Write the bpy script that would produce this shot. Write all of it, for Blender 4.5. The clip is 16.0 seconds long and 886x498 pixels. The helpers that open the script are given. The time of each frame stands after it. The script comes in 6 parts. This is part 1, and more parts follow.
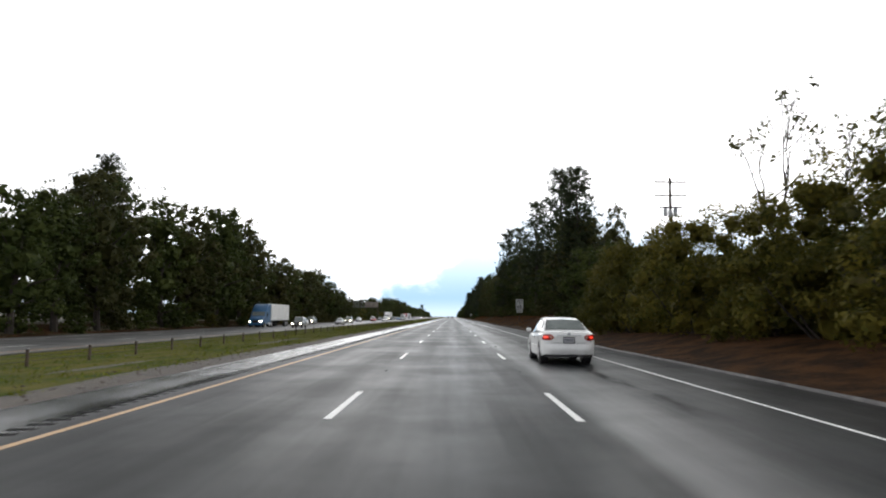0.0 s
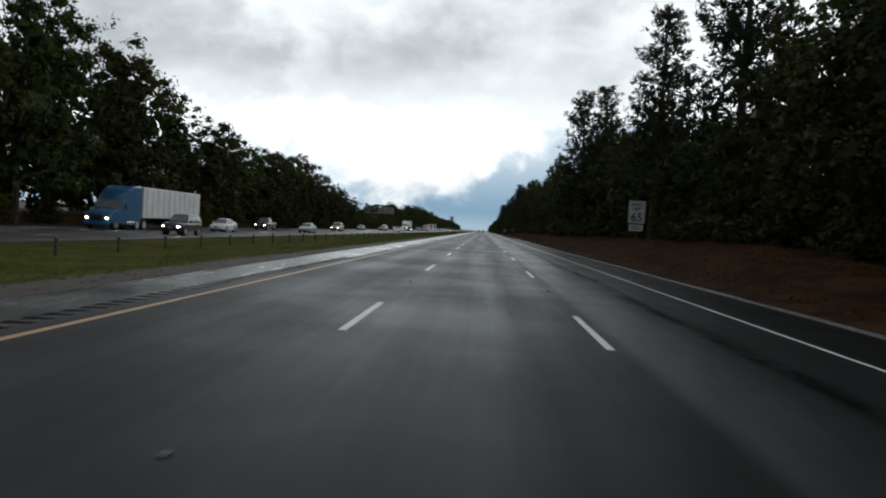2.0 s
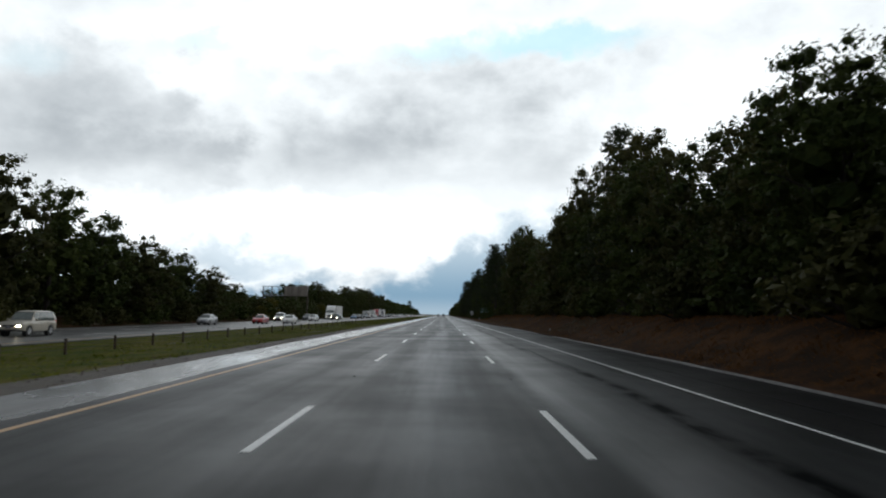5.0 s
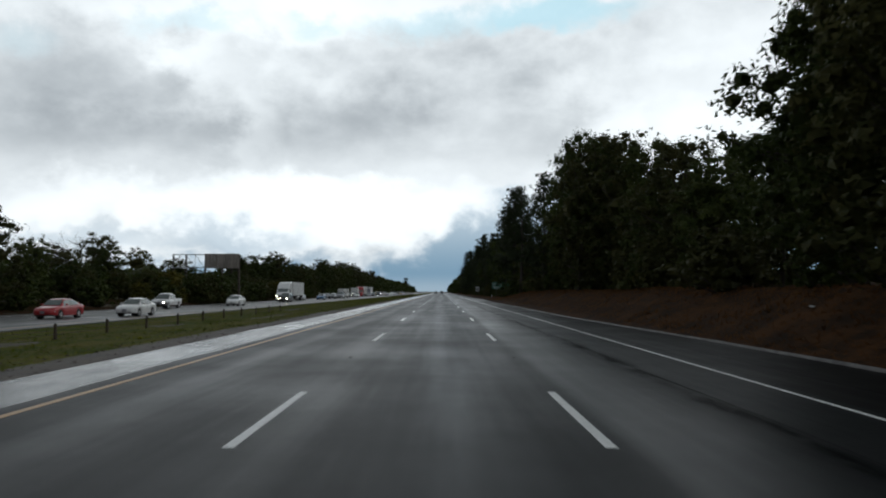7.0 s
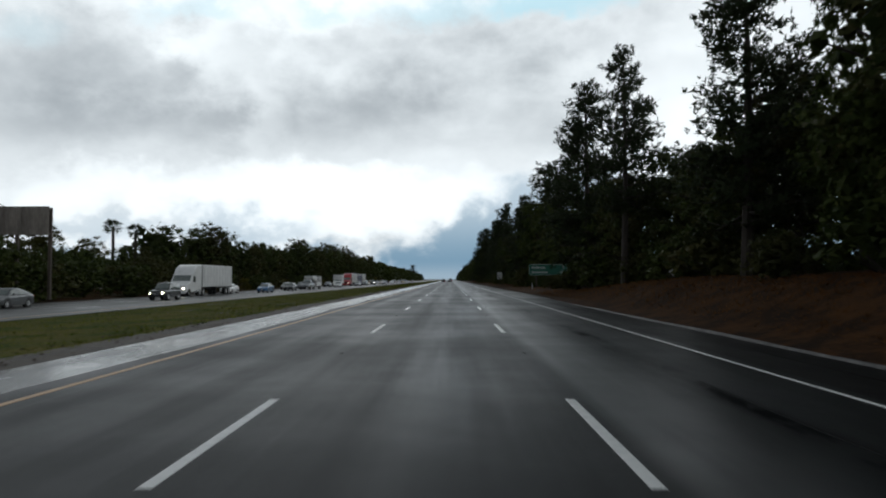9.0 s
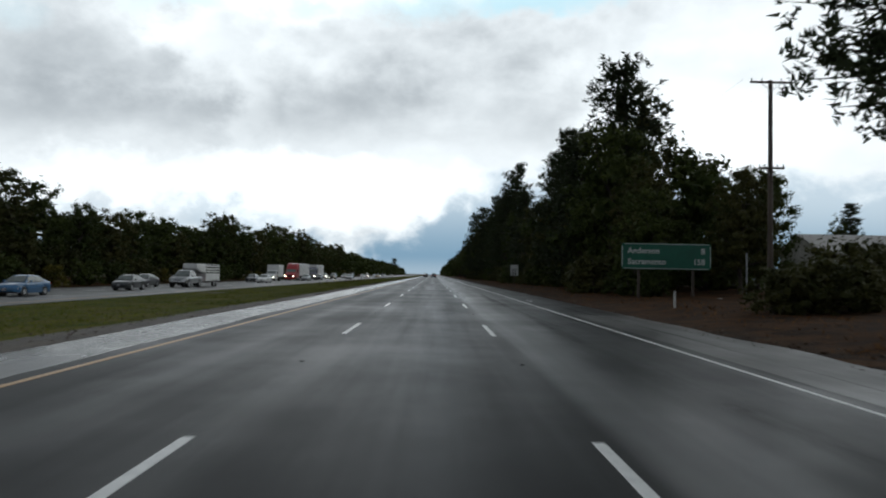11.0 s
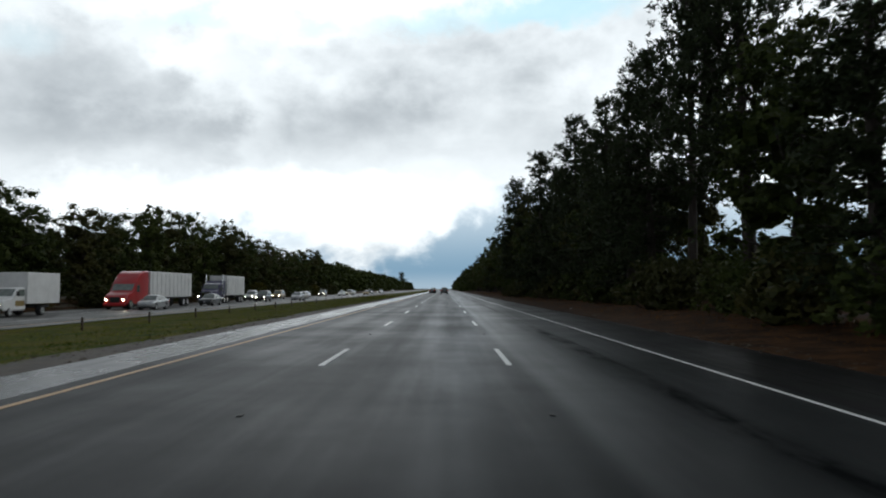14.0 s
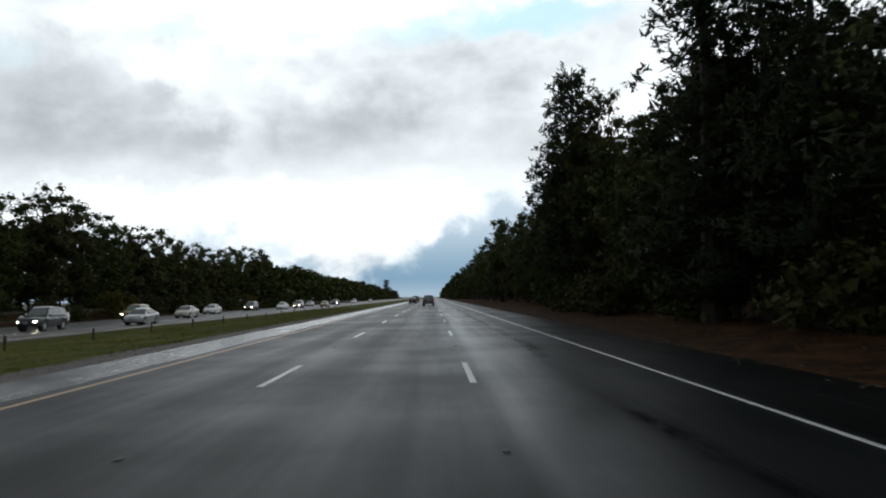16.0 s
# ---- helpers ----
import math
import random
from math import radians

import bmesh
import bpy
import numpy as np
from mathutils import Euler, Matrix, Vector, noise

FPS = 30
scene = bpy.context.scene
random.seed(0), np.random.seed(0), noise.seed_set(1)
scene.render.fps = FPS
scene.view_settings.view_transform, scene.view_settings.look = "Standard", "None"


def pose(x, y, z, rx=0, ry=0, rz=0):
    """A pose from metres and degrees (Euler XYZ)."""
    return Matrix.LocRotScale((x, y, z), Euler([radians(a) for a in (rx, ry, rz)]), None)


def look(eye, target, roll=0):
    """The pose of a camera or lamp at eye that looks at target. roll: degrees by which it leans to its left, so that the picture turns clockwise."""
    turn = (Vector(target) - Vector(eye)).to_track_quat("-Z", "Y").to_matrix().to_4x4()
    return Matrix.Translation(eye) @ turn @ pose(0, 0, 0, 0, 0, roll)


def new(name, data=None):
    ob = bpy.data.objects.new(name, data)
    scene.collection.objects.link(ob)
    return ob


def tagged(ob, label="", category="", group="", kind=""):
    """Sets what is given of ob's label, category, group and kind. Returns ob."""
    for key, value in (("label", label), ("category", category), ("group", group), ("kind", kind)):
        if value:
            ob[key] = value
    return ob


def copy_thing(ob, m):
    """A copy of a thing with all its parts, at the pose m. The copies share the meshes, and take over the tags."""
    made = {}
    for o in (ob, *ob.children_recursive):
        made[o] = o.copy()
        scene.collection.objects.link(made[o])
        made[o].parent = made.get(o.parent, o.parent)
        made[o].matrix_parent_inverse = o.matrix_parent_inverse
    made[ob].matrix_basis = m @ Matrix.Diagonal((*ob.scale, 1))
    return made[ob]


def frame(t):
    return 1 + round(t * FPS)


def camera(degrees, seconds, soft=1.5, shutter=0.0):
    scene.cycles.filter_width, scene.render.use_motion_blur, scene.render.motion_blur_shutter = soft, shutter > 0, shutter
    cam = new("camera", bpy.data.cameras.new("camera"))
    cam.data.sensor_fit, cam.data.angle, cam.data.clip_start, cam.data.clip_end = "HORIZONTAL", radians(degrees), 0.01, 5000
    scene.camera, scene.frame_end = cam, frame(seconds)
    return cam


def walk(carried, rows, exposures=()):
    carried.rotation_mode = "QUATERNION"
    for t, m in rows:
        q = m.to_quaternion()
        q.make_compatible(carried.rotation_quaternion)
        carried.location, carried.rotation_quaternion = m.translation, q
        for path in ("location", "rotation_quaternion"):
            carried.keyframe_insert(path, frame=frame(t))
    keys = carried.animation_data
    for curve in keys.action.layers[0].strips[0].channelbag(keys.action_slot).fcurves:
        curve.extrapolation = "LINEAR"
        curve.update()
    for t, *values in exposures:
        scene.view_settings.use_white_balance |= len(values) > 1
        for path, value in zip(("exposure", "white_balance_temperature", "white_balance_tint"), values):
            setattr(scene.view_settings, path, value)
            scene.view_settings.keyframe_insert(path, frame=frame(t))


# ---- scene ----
import itertools

FOV = 64.1
cam = camera(FOV, 16.0, soft=2.0, shutter=0.12)
# seconds, x, y, height, pitch up, yaw to the left, lean to the right
PATH = [
    (0.0, -0.036, -0.009, 1.487, 5.44, 0.76, -0.43),
    (0.5, 0.001, 14.862, 1.487, 5.25, 1.59, -1.30),
    (1.0, -0.002, 29.704, 1.487, 5.63, 1.98, -2.08),
    (1.5, -0.009, 44.445, 1.487, -0.54, 2.86, -4.07),
    (2.0, -0.001, 59.315, 1.487, -1.70, 3.10, -3.81),
    (2.5, 0.068, 74.263, 1.487, 0.64, 1.68, -1.40),
    (3.0, 0.094, 89.228, 1.487, 3.42, 1.12, -1.02),
    (3.5, 0.131, 104.178, 1.487, 4.49, 0.77, -1.43),
    (6.0, 0.254, 178.868, 1.487, 5.34, -0.15, -0.88),
    (6.5, 0.238, 193.682, 1.487, 4.45, 0.20, -0.70),
    (7.0, 0.201, 208.357, 1.487, 3.43, -0.13, -0.06),
    (7.5, 0.195, 223.293, 1.487, 3.97, 0.56, -0.85),
    (8.0, 0.322, 238.640, 1.487, 3.27, 1.08, -0.43),
    (8.5, 0.360, 253.642, 1.487, 2.74, 0.79, 0.23),
    (11.0, 0.324, 329.593, 1.487, 2.04, -0.72, -1.03),
    (11.5, 0.336, 345.039, 1.487, 2.38, 0.02, -1.71),
    (12.0, 0.379, 360.319, 1.487, 3.15, 0.10, -0.72),
    (12.5, 0.416, 375.342, 1.487, 2.14, 0.35, -1.25),
    (13.0, 0.470, 390.651, 1.487, 2.85, -0.06, -1.04),
    (13.5, 0.481, 405.885, 1.487, 3.47, 0.34, -1.52),
    (14.0, 0.577, 420.842, 1.487, 3.19, 0.15, 0.13),
    (14.5, 0.648, 435.838, 1.487, 2.57, 0.03, 0.78),
    (15.0, 0.730, 450.901, 1.487, 3.44, 0.68, -0.12),
    (15.5, 0.911, 465.945, 1.487, 3.60, 0.39, 0.47),
    (16.0, 1.158, 480.912, 1.487, 3.83, -0.87, 1.02),
]
# stops, white balance and tint: the picture starts bright and settles darker and cooler
EXPOSURES = [(0.0, 1.1, 6500, 10), (0.35, 0.9, 6450, 10), (0.7, 0.45, 6300, 8), (1.0, 0.04, 6250, 7), (1.5, -0.15, 6200, 6), (2.2, 0.12, 6200, 6), (3.5, 0.18, 6200, 6), (6.0, -0.08, 6150, 6), (7.5, -0.18, 6100, 5), (8.5, -0.18, 6100, 5), (11.0, -0.04, 6100, 5), (11.7, -0.12, 6100, 5), (12.3, -0.10, 6100, 5), (13.0, -0.05, 6100, 5), (16.0, 0.05, 6150, 6)]
walk(cam, [(t, pose(x, y, z, 90 + pitch, 0, yaw) @ pose(0, 0, 0, 0, 0, -lean)) for t, x, y, z, pitch, yaw, lean in PATH], EXPOSURES)

# ---- daylight: broken rain cloud over a low blue band, weak wide sun behind the cloud ----
SUN_TURN, SUN_HEIGHT = 72.0, 40.0


class Nodes:
    """Small helper to write node trees as expressions."""

    def __init__(self, tree):
        self.tree = tree

    def add(self, kind, **props):
        n = self.tree.nodes.new(kind)
        for k, v in props.items():
            if k == "operation":
                n.operation = v
            elif k == "blend":
                n.data_type, n.blend_type = "RGBA", v
            elif k == "interp":
                n.interpolation_type = v
        return n

    def put(self, socket, v):
        if isinstance(v, bpy.types.NodeSocket):
            self.tree.links.new(v, socket)
        elif isinstance(v, (tuple, list)) and len(socket.default_value) == 4 and len(v) == 3:
            socket.default_value = (*v, 1)
        else:
            socket.default_value = v

    def math(self, op, a, b=0.0, c=None):
        n = self.add("ShaderNodeMath", operation=op)
        self.put(n.inputs[0], a), self.put(n.inputs[1], b)
        if c is not None:
            self.put(n.inputs[2], c)
        return n.outputs[0]

    def mix(self, f, a, b, blend="MIX"):
        n = self.add("ShaderNodeMix", blend=blend)
        self.put(n.inputs[0], f), self.put(n.inputs[6], a), self.put(n.inputs[7], b)
        return n.outputs[2]

    def step(self, v, lo, hi, to_lo=0.0, to_hi=1.0):
        n = self.add("ShaderNodeMapRange", interp="SMOOTHSTEP")
        for i, x in enumerate((v, lo, hi, to_lo, to_hi)):
            self.put(n.inputs[i], x)
        return n.outputs[0]

    def noise(self, vec, scale, detail=4.0, rough=0.55, distort=0.0):
        n = self.add("ShaderNodeTexNoise")
        self.put(n.inputs["Vector"], vec)
        for k, v in (("Scale", scale), ("Detail", detail), ("Roughness", rough), ("Distortion", distort)):
            n.inputs[k].default_value = v
        return n.outputs[0]

    def stretch(self, vec, sx, sy, sz, at=(0, 0, 0)):
        n = self.add("ShaderNodeMapping")
        self.put(n.inputs[0], vec)
        n.inputs[1].default_value, n.inputs[3].default_value = at, (sx, sy, sz)
        return n.outputs[0]

    def xyz(self, vec):
        n = self.add("ShaderNodeSeparateXYZ")
        self.put(n.inputs[0], vec)
        return n.outputs


def make_sky():
    world = bpy.data.worlds.new("rain_sky")
    world.use_nodes = True
    scene.world = world
    t = world.node_tree
    t.nodes.clear()
    g = Nodes(t)
    way = g.add("ShaderNodeTexCoord").outputs["Generated"]
    x, y, z = g.xyz(way)
    sky = g.add("ShaderNodeTexSky")
    sky.sky_type, sky.sun_disc = "NISHITA", False
    sky.sun_elevation, sky.sun_rotation = radians(SUN_HEIGHT), radians(SUN_TURN)
    sky.air_density, sky.dust_density = 1.2, 1.5
    blue = g.mix(1.0, sky.outputs[0], (0.1, 0.1, 0.1), "MULTIPLY")
    # cloud field: turbulence at three scales, flattened
    big = g.noise(g.stretch(way, 1.0, 1.0, 2.1), 3.6, 5.0, 0.5, 0.2)
    mid = g.noise(g.stretch(way, 1.0, 1.0, 1.7, (0.3, 0.1, 0.7)), 7.5, 6.0, 0.55, 0.15)
    fine = g.noise(g.stretch(way, 1.0, 1.0, 1.3), 17.0, 7.0, 0.58, 0.1)
    deep_y = g.math("MAXIMUM", y, 0.2)
    u, v = g.math("DIVIDE", x, deep_y), g.math("DIVIDE", z, deep_y)
    drift = g.math("ADD", g.math("MULTIPLY", g.math("SUBTRACT", mid, 0.5), 0.22), g.math("MULTIPLY", g.math("SUBTRACT", fine, 0.5), 0.07))
    lift = g.math("ADD", g.math("MULTIPLY", g.math("SUBTRACT", big, 0.5), 0.10), g.math("MULTIPLY", g.math("SUBTRACT", fine, 0.5), 0.09))
    wu, wv = g.math("ADD", u, drift), g.math("ADD", v, lift)
    ahead = g.step(y, 0.15, 0.45)

    def mass(px, pz, rx, rz, amount, soft=0.45):
        a = g.math("DIVIDE", g.math("SUBTRACT", wu, px), rx)
        b = g.math("DIVIDE", g.math("SUBTRACT", wv, pz), rz)
        d = g.math("SQRT", g.math("ADD", g.math("MULTIPLY", a, a), g.math("MULTIPLY", b, b)))
        return g.math("MULTIPLY", g.step(d, 1.0 - soft, 1.0 + soft, amount, 0.0), ahead)

    tone = g.math("ADD", 0.66, g.math("MULTIPLY", g.math("SUBTRACT", big, 0.5), 0.55))
    tone = g.math("ADD", tone, g.math("MULTIPLY", g.math("SUBTRACT", mid, 0.5), 0.42))
    tone = g.math("ADD", tone, g.math("MULTIPLY", g.math("SUBTRACT", fine, 0.5), 0.27))
    for spot in CLOUD_TONES:
        tone = g.math("ADD", tone, mass(*spot))
    cloud = g.mix(g.step(tone, 0.0, 0.95), (0.36, 0.38, 0.405), (1.2, 1.2, 1.2))
    # the cloud's lower edge rises to the side; grey-blue distance shows under it
    edge = g.math("ADD", 0.036, g.math("MULTIPLY", g.math("MINIMUM", g.math("MAXIMUM", g.math("ADD", u, 0.085), 0.0), 0.19), 0.58))
    under = g.math("ADD", g.math("SUBTRACT", v, edge), g.math("ADD", g.math("MULTIPLY", g.math("SUBTRACT", fine, 0.5), 0.11), g.math("MULTIPLY", g.math("SUBTRACT", mid, 0.5), 0.09)))
    gap = g.step(under, -0.03, 0.02, 1.0, 0.0)
    for spot in CLOUD_GAPS:
        gap = g.math("MAXIMUM", gap, mass(*spot))
    deep = g.mix(g.step(v, 0.02, 0.13), (0.23, 0.37, 0.51), (0.62, 0.70, 0.78))
    deep = g.mix(g.step(v, 0.0, 0.028, 0.55, 0.0), deep, (0.55, 0.63, 0.70))
    deep = g.mix(g.step(v, 0.2, 0.33), deep, (0.60, 0.90, 1.0))
    deep = g.mix(0.08, deep, blue)
    col = g.mix(gap, cloud, deep)
    # unseen sky overhead and behind is darkened on purpose to dim the land
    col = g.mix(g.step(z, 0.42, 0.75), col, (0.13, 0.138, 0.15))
    col = g.mix(g.step(y, -0.1, 0.45), g.mix(0.7, col, (0.19, 0.20, 0.218)), col)
    col = g.mix(g.step(z, -0.03, -0.005), (0.1, 0.105, 0.1), col)
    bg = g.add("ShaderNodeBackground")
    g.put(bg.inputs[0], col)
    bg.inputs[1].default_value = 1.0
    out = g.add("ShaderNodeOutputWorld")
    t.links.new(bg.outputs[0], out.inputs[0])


# across, up, width, height, change of brightness, softness of the outline
CLOUD_TONES = [(-0.53, 0.29, 0.24, 0.12, -0.24, 0.7), (-0.44, 0.215, 0.19, 0.035, -0.13, 0.9), (-0.04, 0.28, 0.27, 0.10, -0.2, 0.8), (-0.17, 0.235, 0.13, 0.05, -0.15, 0.9),
               (0.16, 0.24, 0.13, 0.05, -0.08, 0.9), (-0.16, 0.115, 0.23, 0.045, 0.5, 0.5), (-0.50, 0.125, 0.12, 0.025, 0.25, 0.7), (-0.28, 0.25, 0.028, 0.06, 0.2, 0.95), (-0.35, 0.35, 0.04, 0.06, 0.24, 0.95),
               (0.38, 0.20, 0.14, 0.10, 0.3, 0.7), (0.38, 0.30, 0.09, 0.03, -0.15, 0.8), (-0.2, 0.41, 0.3, 0.025, 0.18, 0.8), (-0.13, 0.05, 0.05, 0.018, -0.12, 0.8)]
CLOUD_GAPS = [(0.14, 0.395, 0.13, 0.022, 0.75, 0.6), (-0.04, 0.39, 0.07, 0.018, 0.5, 0.8), (-0.17, 0.40, 0.04, 0.012, 0.4, 0.8), (-0.36, 0.395, 0.06, 0.014, 0.4, 0.8), (-0.62, 0.37, 0.05, 0.02, 0.22, 0.8),
              (-0.31, 0.075, 0.10, 0.02, 0.62, 0.6), (-0.50, 0.075, 0.10, 0.014, 0.45, 0.7)]
make_sky()
sun = new("sun", bpy.data.lights.new("sun", "SUN"))
sun.data.energy, sun.data.angle, sun.data.color = 0.4, radians(30), (1.0, 0.96, 0.9)
sun.matrix_world = look((0, 0, 60), Vector((0, 0, 60)) - Vector((math.sin(radians(SUN_TURN)) * math.cos(radians(SUN_HEIGHT)), math.cos(radians(SUN_TURN)) * math.cos(radians(SUN_HEIGHT)), math.sin(radians(SUN_HEIGHT)))))


# ---- materials ----
def material(name, a, b=None, rough=0.6, metal=0.0, scale=3.0, bump=0.0, bump_scale=40.0, coat=0.0, rough_b=None, spread=(0.35, 0.65), spec=0.5, emit=None, power=0.0, stretch=None):
    """Two tones mixed by noise at two scales, with relief and uneven gloss."""
    m = bpy.data.materials.new(name)
    m.use_nodes = True
    t = m.node_tree
    g = Nodes(t)
    p = t.nodes["Principled BSDF"]
    p.inputs["Roughness"].default_value, p.inputs["Metallic"].default_value = rough, metal
    p.inputs["Coat Weight"].default_value, p.inputs["Specular IOR Level"].default_value = coat, spec
    p.inputs["Coat Roughness"].default_value = 0.04
    at = g.add("ShaderNodeTexCoord").outputs["Object"]
    if stretch:
        at = g.stretch(at, *stretch)
    b = b or a
    n1 = g.noise(at, scale, 5.0, 0.6)
    n2 = g.noise(at, scale * 9, 3.0, 0.6)
    f = g.step(g.math("ADD", g.math("MULTIPLY", n1, 0.7), g.math("MULTIPLY", n2, 0.3)), *spread)
    g.put(p.inputs["Base Color"], g.mix(f, a, b))
    if rough_b is not None:
        g.put(p.inputs["Roughness"], g.step(n1, 0.35, 0.65, rough, rough_b))
    if bump:
        k = g.add("ShaderNodeBump")
        k.inputs["Strength"].default_value, k.inputs["Distance"].default_value = bump, 0.02
        g.put(k.inputs["Height"], g.noise(at, bump_scale, 4.0, 0.65))
        t.links.new(k.outputs[0], p.inputs["Normal"])
    if emit:
        p.inputs["Emission Color"].default_value, p.inputs["Emission Strength"].default_value = (*emit, 1), power
    return m


def leaf_material(name, dark, light, rough=0.6, patches=0.45):
    m = bpy.data.materials.new(name)
    m.use_nodes = True
    t = m.node_tree
    g = Nodes(t)
    p = t.nodes["Principled BSDF"]
    p.inputs["Roughness"].default_value = rough
    p.inputs["Specular IOR Level"].default_value = 0.05
    each = g.add("ShaderNodeNewGeometry").outputs["Random Per Island"]
    tree = g.add("ShaderNodeObjectInfo").outputs["Random"]
    patch = g.step(g.noise(g.add("ShaderNodeTexCoord").outputs["Object"], patches, 4.0, 0.6), 0.34, 0.66)
    col = g.mix(g.math("ADD", g.math("MULTIPLY", each, 0.45), g.math("MULTIPLY", patch, 0.55)), dark, light)
    col = g.mix(g.math("MULTIPLY", tree, 0.5), col, tuple(0.6 * c for c in dark))
    g.put(p.inputs["Base Color"], col)
    thin = g.add("ShaderNodeBsdfTranslucent")
    g.put(thin.inputs[0], g.mix(1.0, col, (1.1, 1.25, 0.7), "MULTIPLY"))
    both = g.add("ShaderNodeMixShader")
    both.inputs[0].default_value = 0.15
    t.links.new(p.outputs[0], both.inputs[1])
    t.links.new(thin.outputs[0], both.inputs[2])
    t.links.new(both.outputs[0], t.nodes["Material Output"].inputs[0])
    return m


def road_material(name, tone, wet, tracks, gloss=0.17):
    """Rain-wet asphalt: fine stones, water film in streaks along the lanes, dull and shiny patches."""
    m = bpy.data.materials.new(name)
    m.use_nodes = True
    t = m.node_tree
    g = Nodes(t)
    p = t.nodes["Principled BSDF"]
    at = g.add("ShaderNodeTexCoord").outputs["Object"]
    x = g.xyz(at)[0]
    long = g.stretch(at, 1.0, 0.035, 1.0)
    stain = g.noise(long, 1.1, 5.0, 0.6)
    patch = g.noise(at, 0.22, 4.0, 0.6)
    grit = g.noise(at, 55.0, 3.0, 0.7)
    c = g.mix(g.step(stain, 0.3, 0.7), tuple(0.75 * v for v in tone), tuple(1.2 * v for v in tone))
    c = g.mix(g.step(grit, 0.35, 0.7, 0.0, 0.55), c, tuple(0.5 * v for v in tone))
    if tracks:
        # the outer lane was paved with a paler mix
        c = g.mix(g.math("MULTIPLY", g.step(x, 1.9, 2.15), 0.2), c, tuple(2.2 * v for v in tone))
    g.put(p.inputs["Base Color"], c)
    film = g.math("ADD", g.math("MULTIPLY", stain, 0.45), g.math("MULTIPLY", patch, 0.55))
    if tracks:
        # wheels press the water out of two tracks in each lane
        wave = g.math("COSINE", g.math("MULTIPLY", g.math("ADD", x, 0.92), 2 * math.pi / 1.83))
        film = g.math("ADD", film, g.math("MULTIPLY", wave, -0.035))
    g.put(p.inputs["Roughness"], g.step(film, 0.3, 0.7, wet[1], wet[0]))
    if tracks and gloss < 0.15:
        # water stands in the outer lane beside the lane line
        pool = g.math("MULTIPLY", g.step(x, 1.95, 2.3), g.step(x, 2.6, 3.6, 1.0, 0.0))
        # dark cracked wheel track, wandering and broken
        off = g.math("ABSOLUTE", g.math("ADD", g.math("SUBTRACT", x, 3.85), g.math("MULTIPLY", g.math("SUBTRACT", g.noise(g.stretch(at, 0.0, 0.05, 0.0), 1.0, 3.0, 0.6), 0.5), 1.1)))
        worn = g.math("MULTIPLY", g.step(off, 0.06, 0.34, 1.0, 0.0), g.math("MULTIPLY", g.step(g.noise(g.stretch(at, 1.0, 0.12, 1.0), 0.6, 4.0, 0.65), 0.36, 0.56), g.step(g.noise(g.stretch(at, 1.0, 0.4, 1.0), 1.5, 5.0, 0.7), 0.36, 0.56, 0.25, 1.0)))
        sheen = g.math("ADD", g.step(x, 1.8, 2.3, 0.035, gloss * 0.55), g.math("MULTIPLY", pool, 0.17))
        g.put(p.inputs["Specular IOR Level"], g.math("MULTIPLY", sheen, g.math("SUBTRACT", 1.0, g.math("MULTIPLY", worn, 0.95))))
        g.put(p.inputs["Base Color"], g.mix(g.math("MULTIPLY", worn, 0.8), c, tuple(0.45 * v for v in tone)))
        g.put(p.inputs["Roughness"], g.math("SUBTRACT", g.step(film, 0.3, 0.7, wet[1], wet[0]), g.math("MULTIPLY", pool, 0.02)))
    else:
        p.inputs["Specular IOR Level"].default_value = gloss
    k = g.add("ShaderNodeBump")
    k.inputs["Strength"].default_value, k.inputs["Distance"].default_value = 0.2, 0.006
    g.put(k.inputs["Height"], g.math("ADD", grit, g.math("MULTIPLY", g.noise(at, 9.0, 3.0, 0.6), 0.8)))
    t.links.new(k.outputs[0], p.inputs["Normal"])
    return m


ASPHALT = road_material("wet_asphalt", (0.0115, 0.0132, 0.0140), (0.28, 0.46), True, 0.13)
SHOULDER_LEFT = road_material("old_wet_concrete_shoulder", (0.048, 0.049, 0.05), (0.09, 0.36), False, 0.4)
SHOULDER_RIGHT = road_material("dark_wet_shoulder", (0.009, 0.009, 0.0095), (0.3, 0.5), False, 0.08)
FAR_ROAD = road_material("grey_wet_concrete", (0.090, 0.089, 0.087), (0.3, 0.5), True)
WHITE_LINE = material("worn_white_paint", (0.78, 0.78, 0.76), (0.5, 0.5, 0.49), 0.42, scale=6.0, bump=0.2, bump_scale=60, spread=(0.45, 0.75))
YELLOW_LINE = material("worn_yellow_paint", (0.5, 0.28, 0.1), (0.3, 0.19, 0.09), 0.45, scale=5.0, bump=0.2, bump_scale=60, spread=(0.4, 0.75))
# near-black colour stands for the shade down in the rumble grooves
GROOVE_SHADE = material("groove_shade", (0.008, 0.008, 0.008), (0.014, 0.014, 0.014), 0.9, scale=8, spec=0.05)
EARTH = material("brown_earth_with_needles", (0.070, 0.031, 0.0105), (0.017, 0.0095, 0.005), 0.9, spec=0.06, scale=0.9, bump=0.9, bump_scale=9, spread=(0.38, 0.6))
GRAVEL = material("wet_brown_gravel", (0.066, 0.045, 0.026), (0.028, 0.020, 0.012), 0.7, scale=1.4, bump=1.0, bump_scale=22)
GRAVEL_PALE = material("worn_grey_marker", (0.10, 0.10, 0.095), (0.06, 0.06, 0.06), 0.6, scale=8)
WEATHERED = material("weathered_board", (0.3, 0.265, 0.23), (0.13, 0.11, 0.095), 0.85, scale=0.9, bump=0.4, stretch=(1, 1, 0.2))
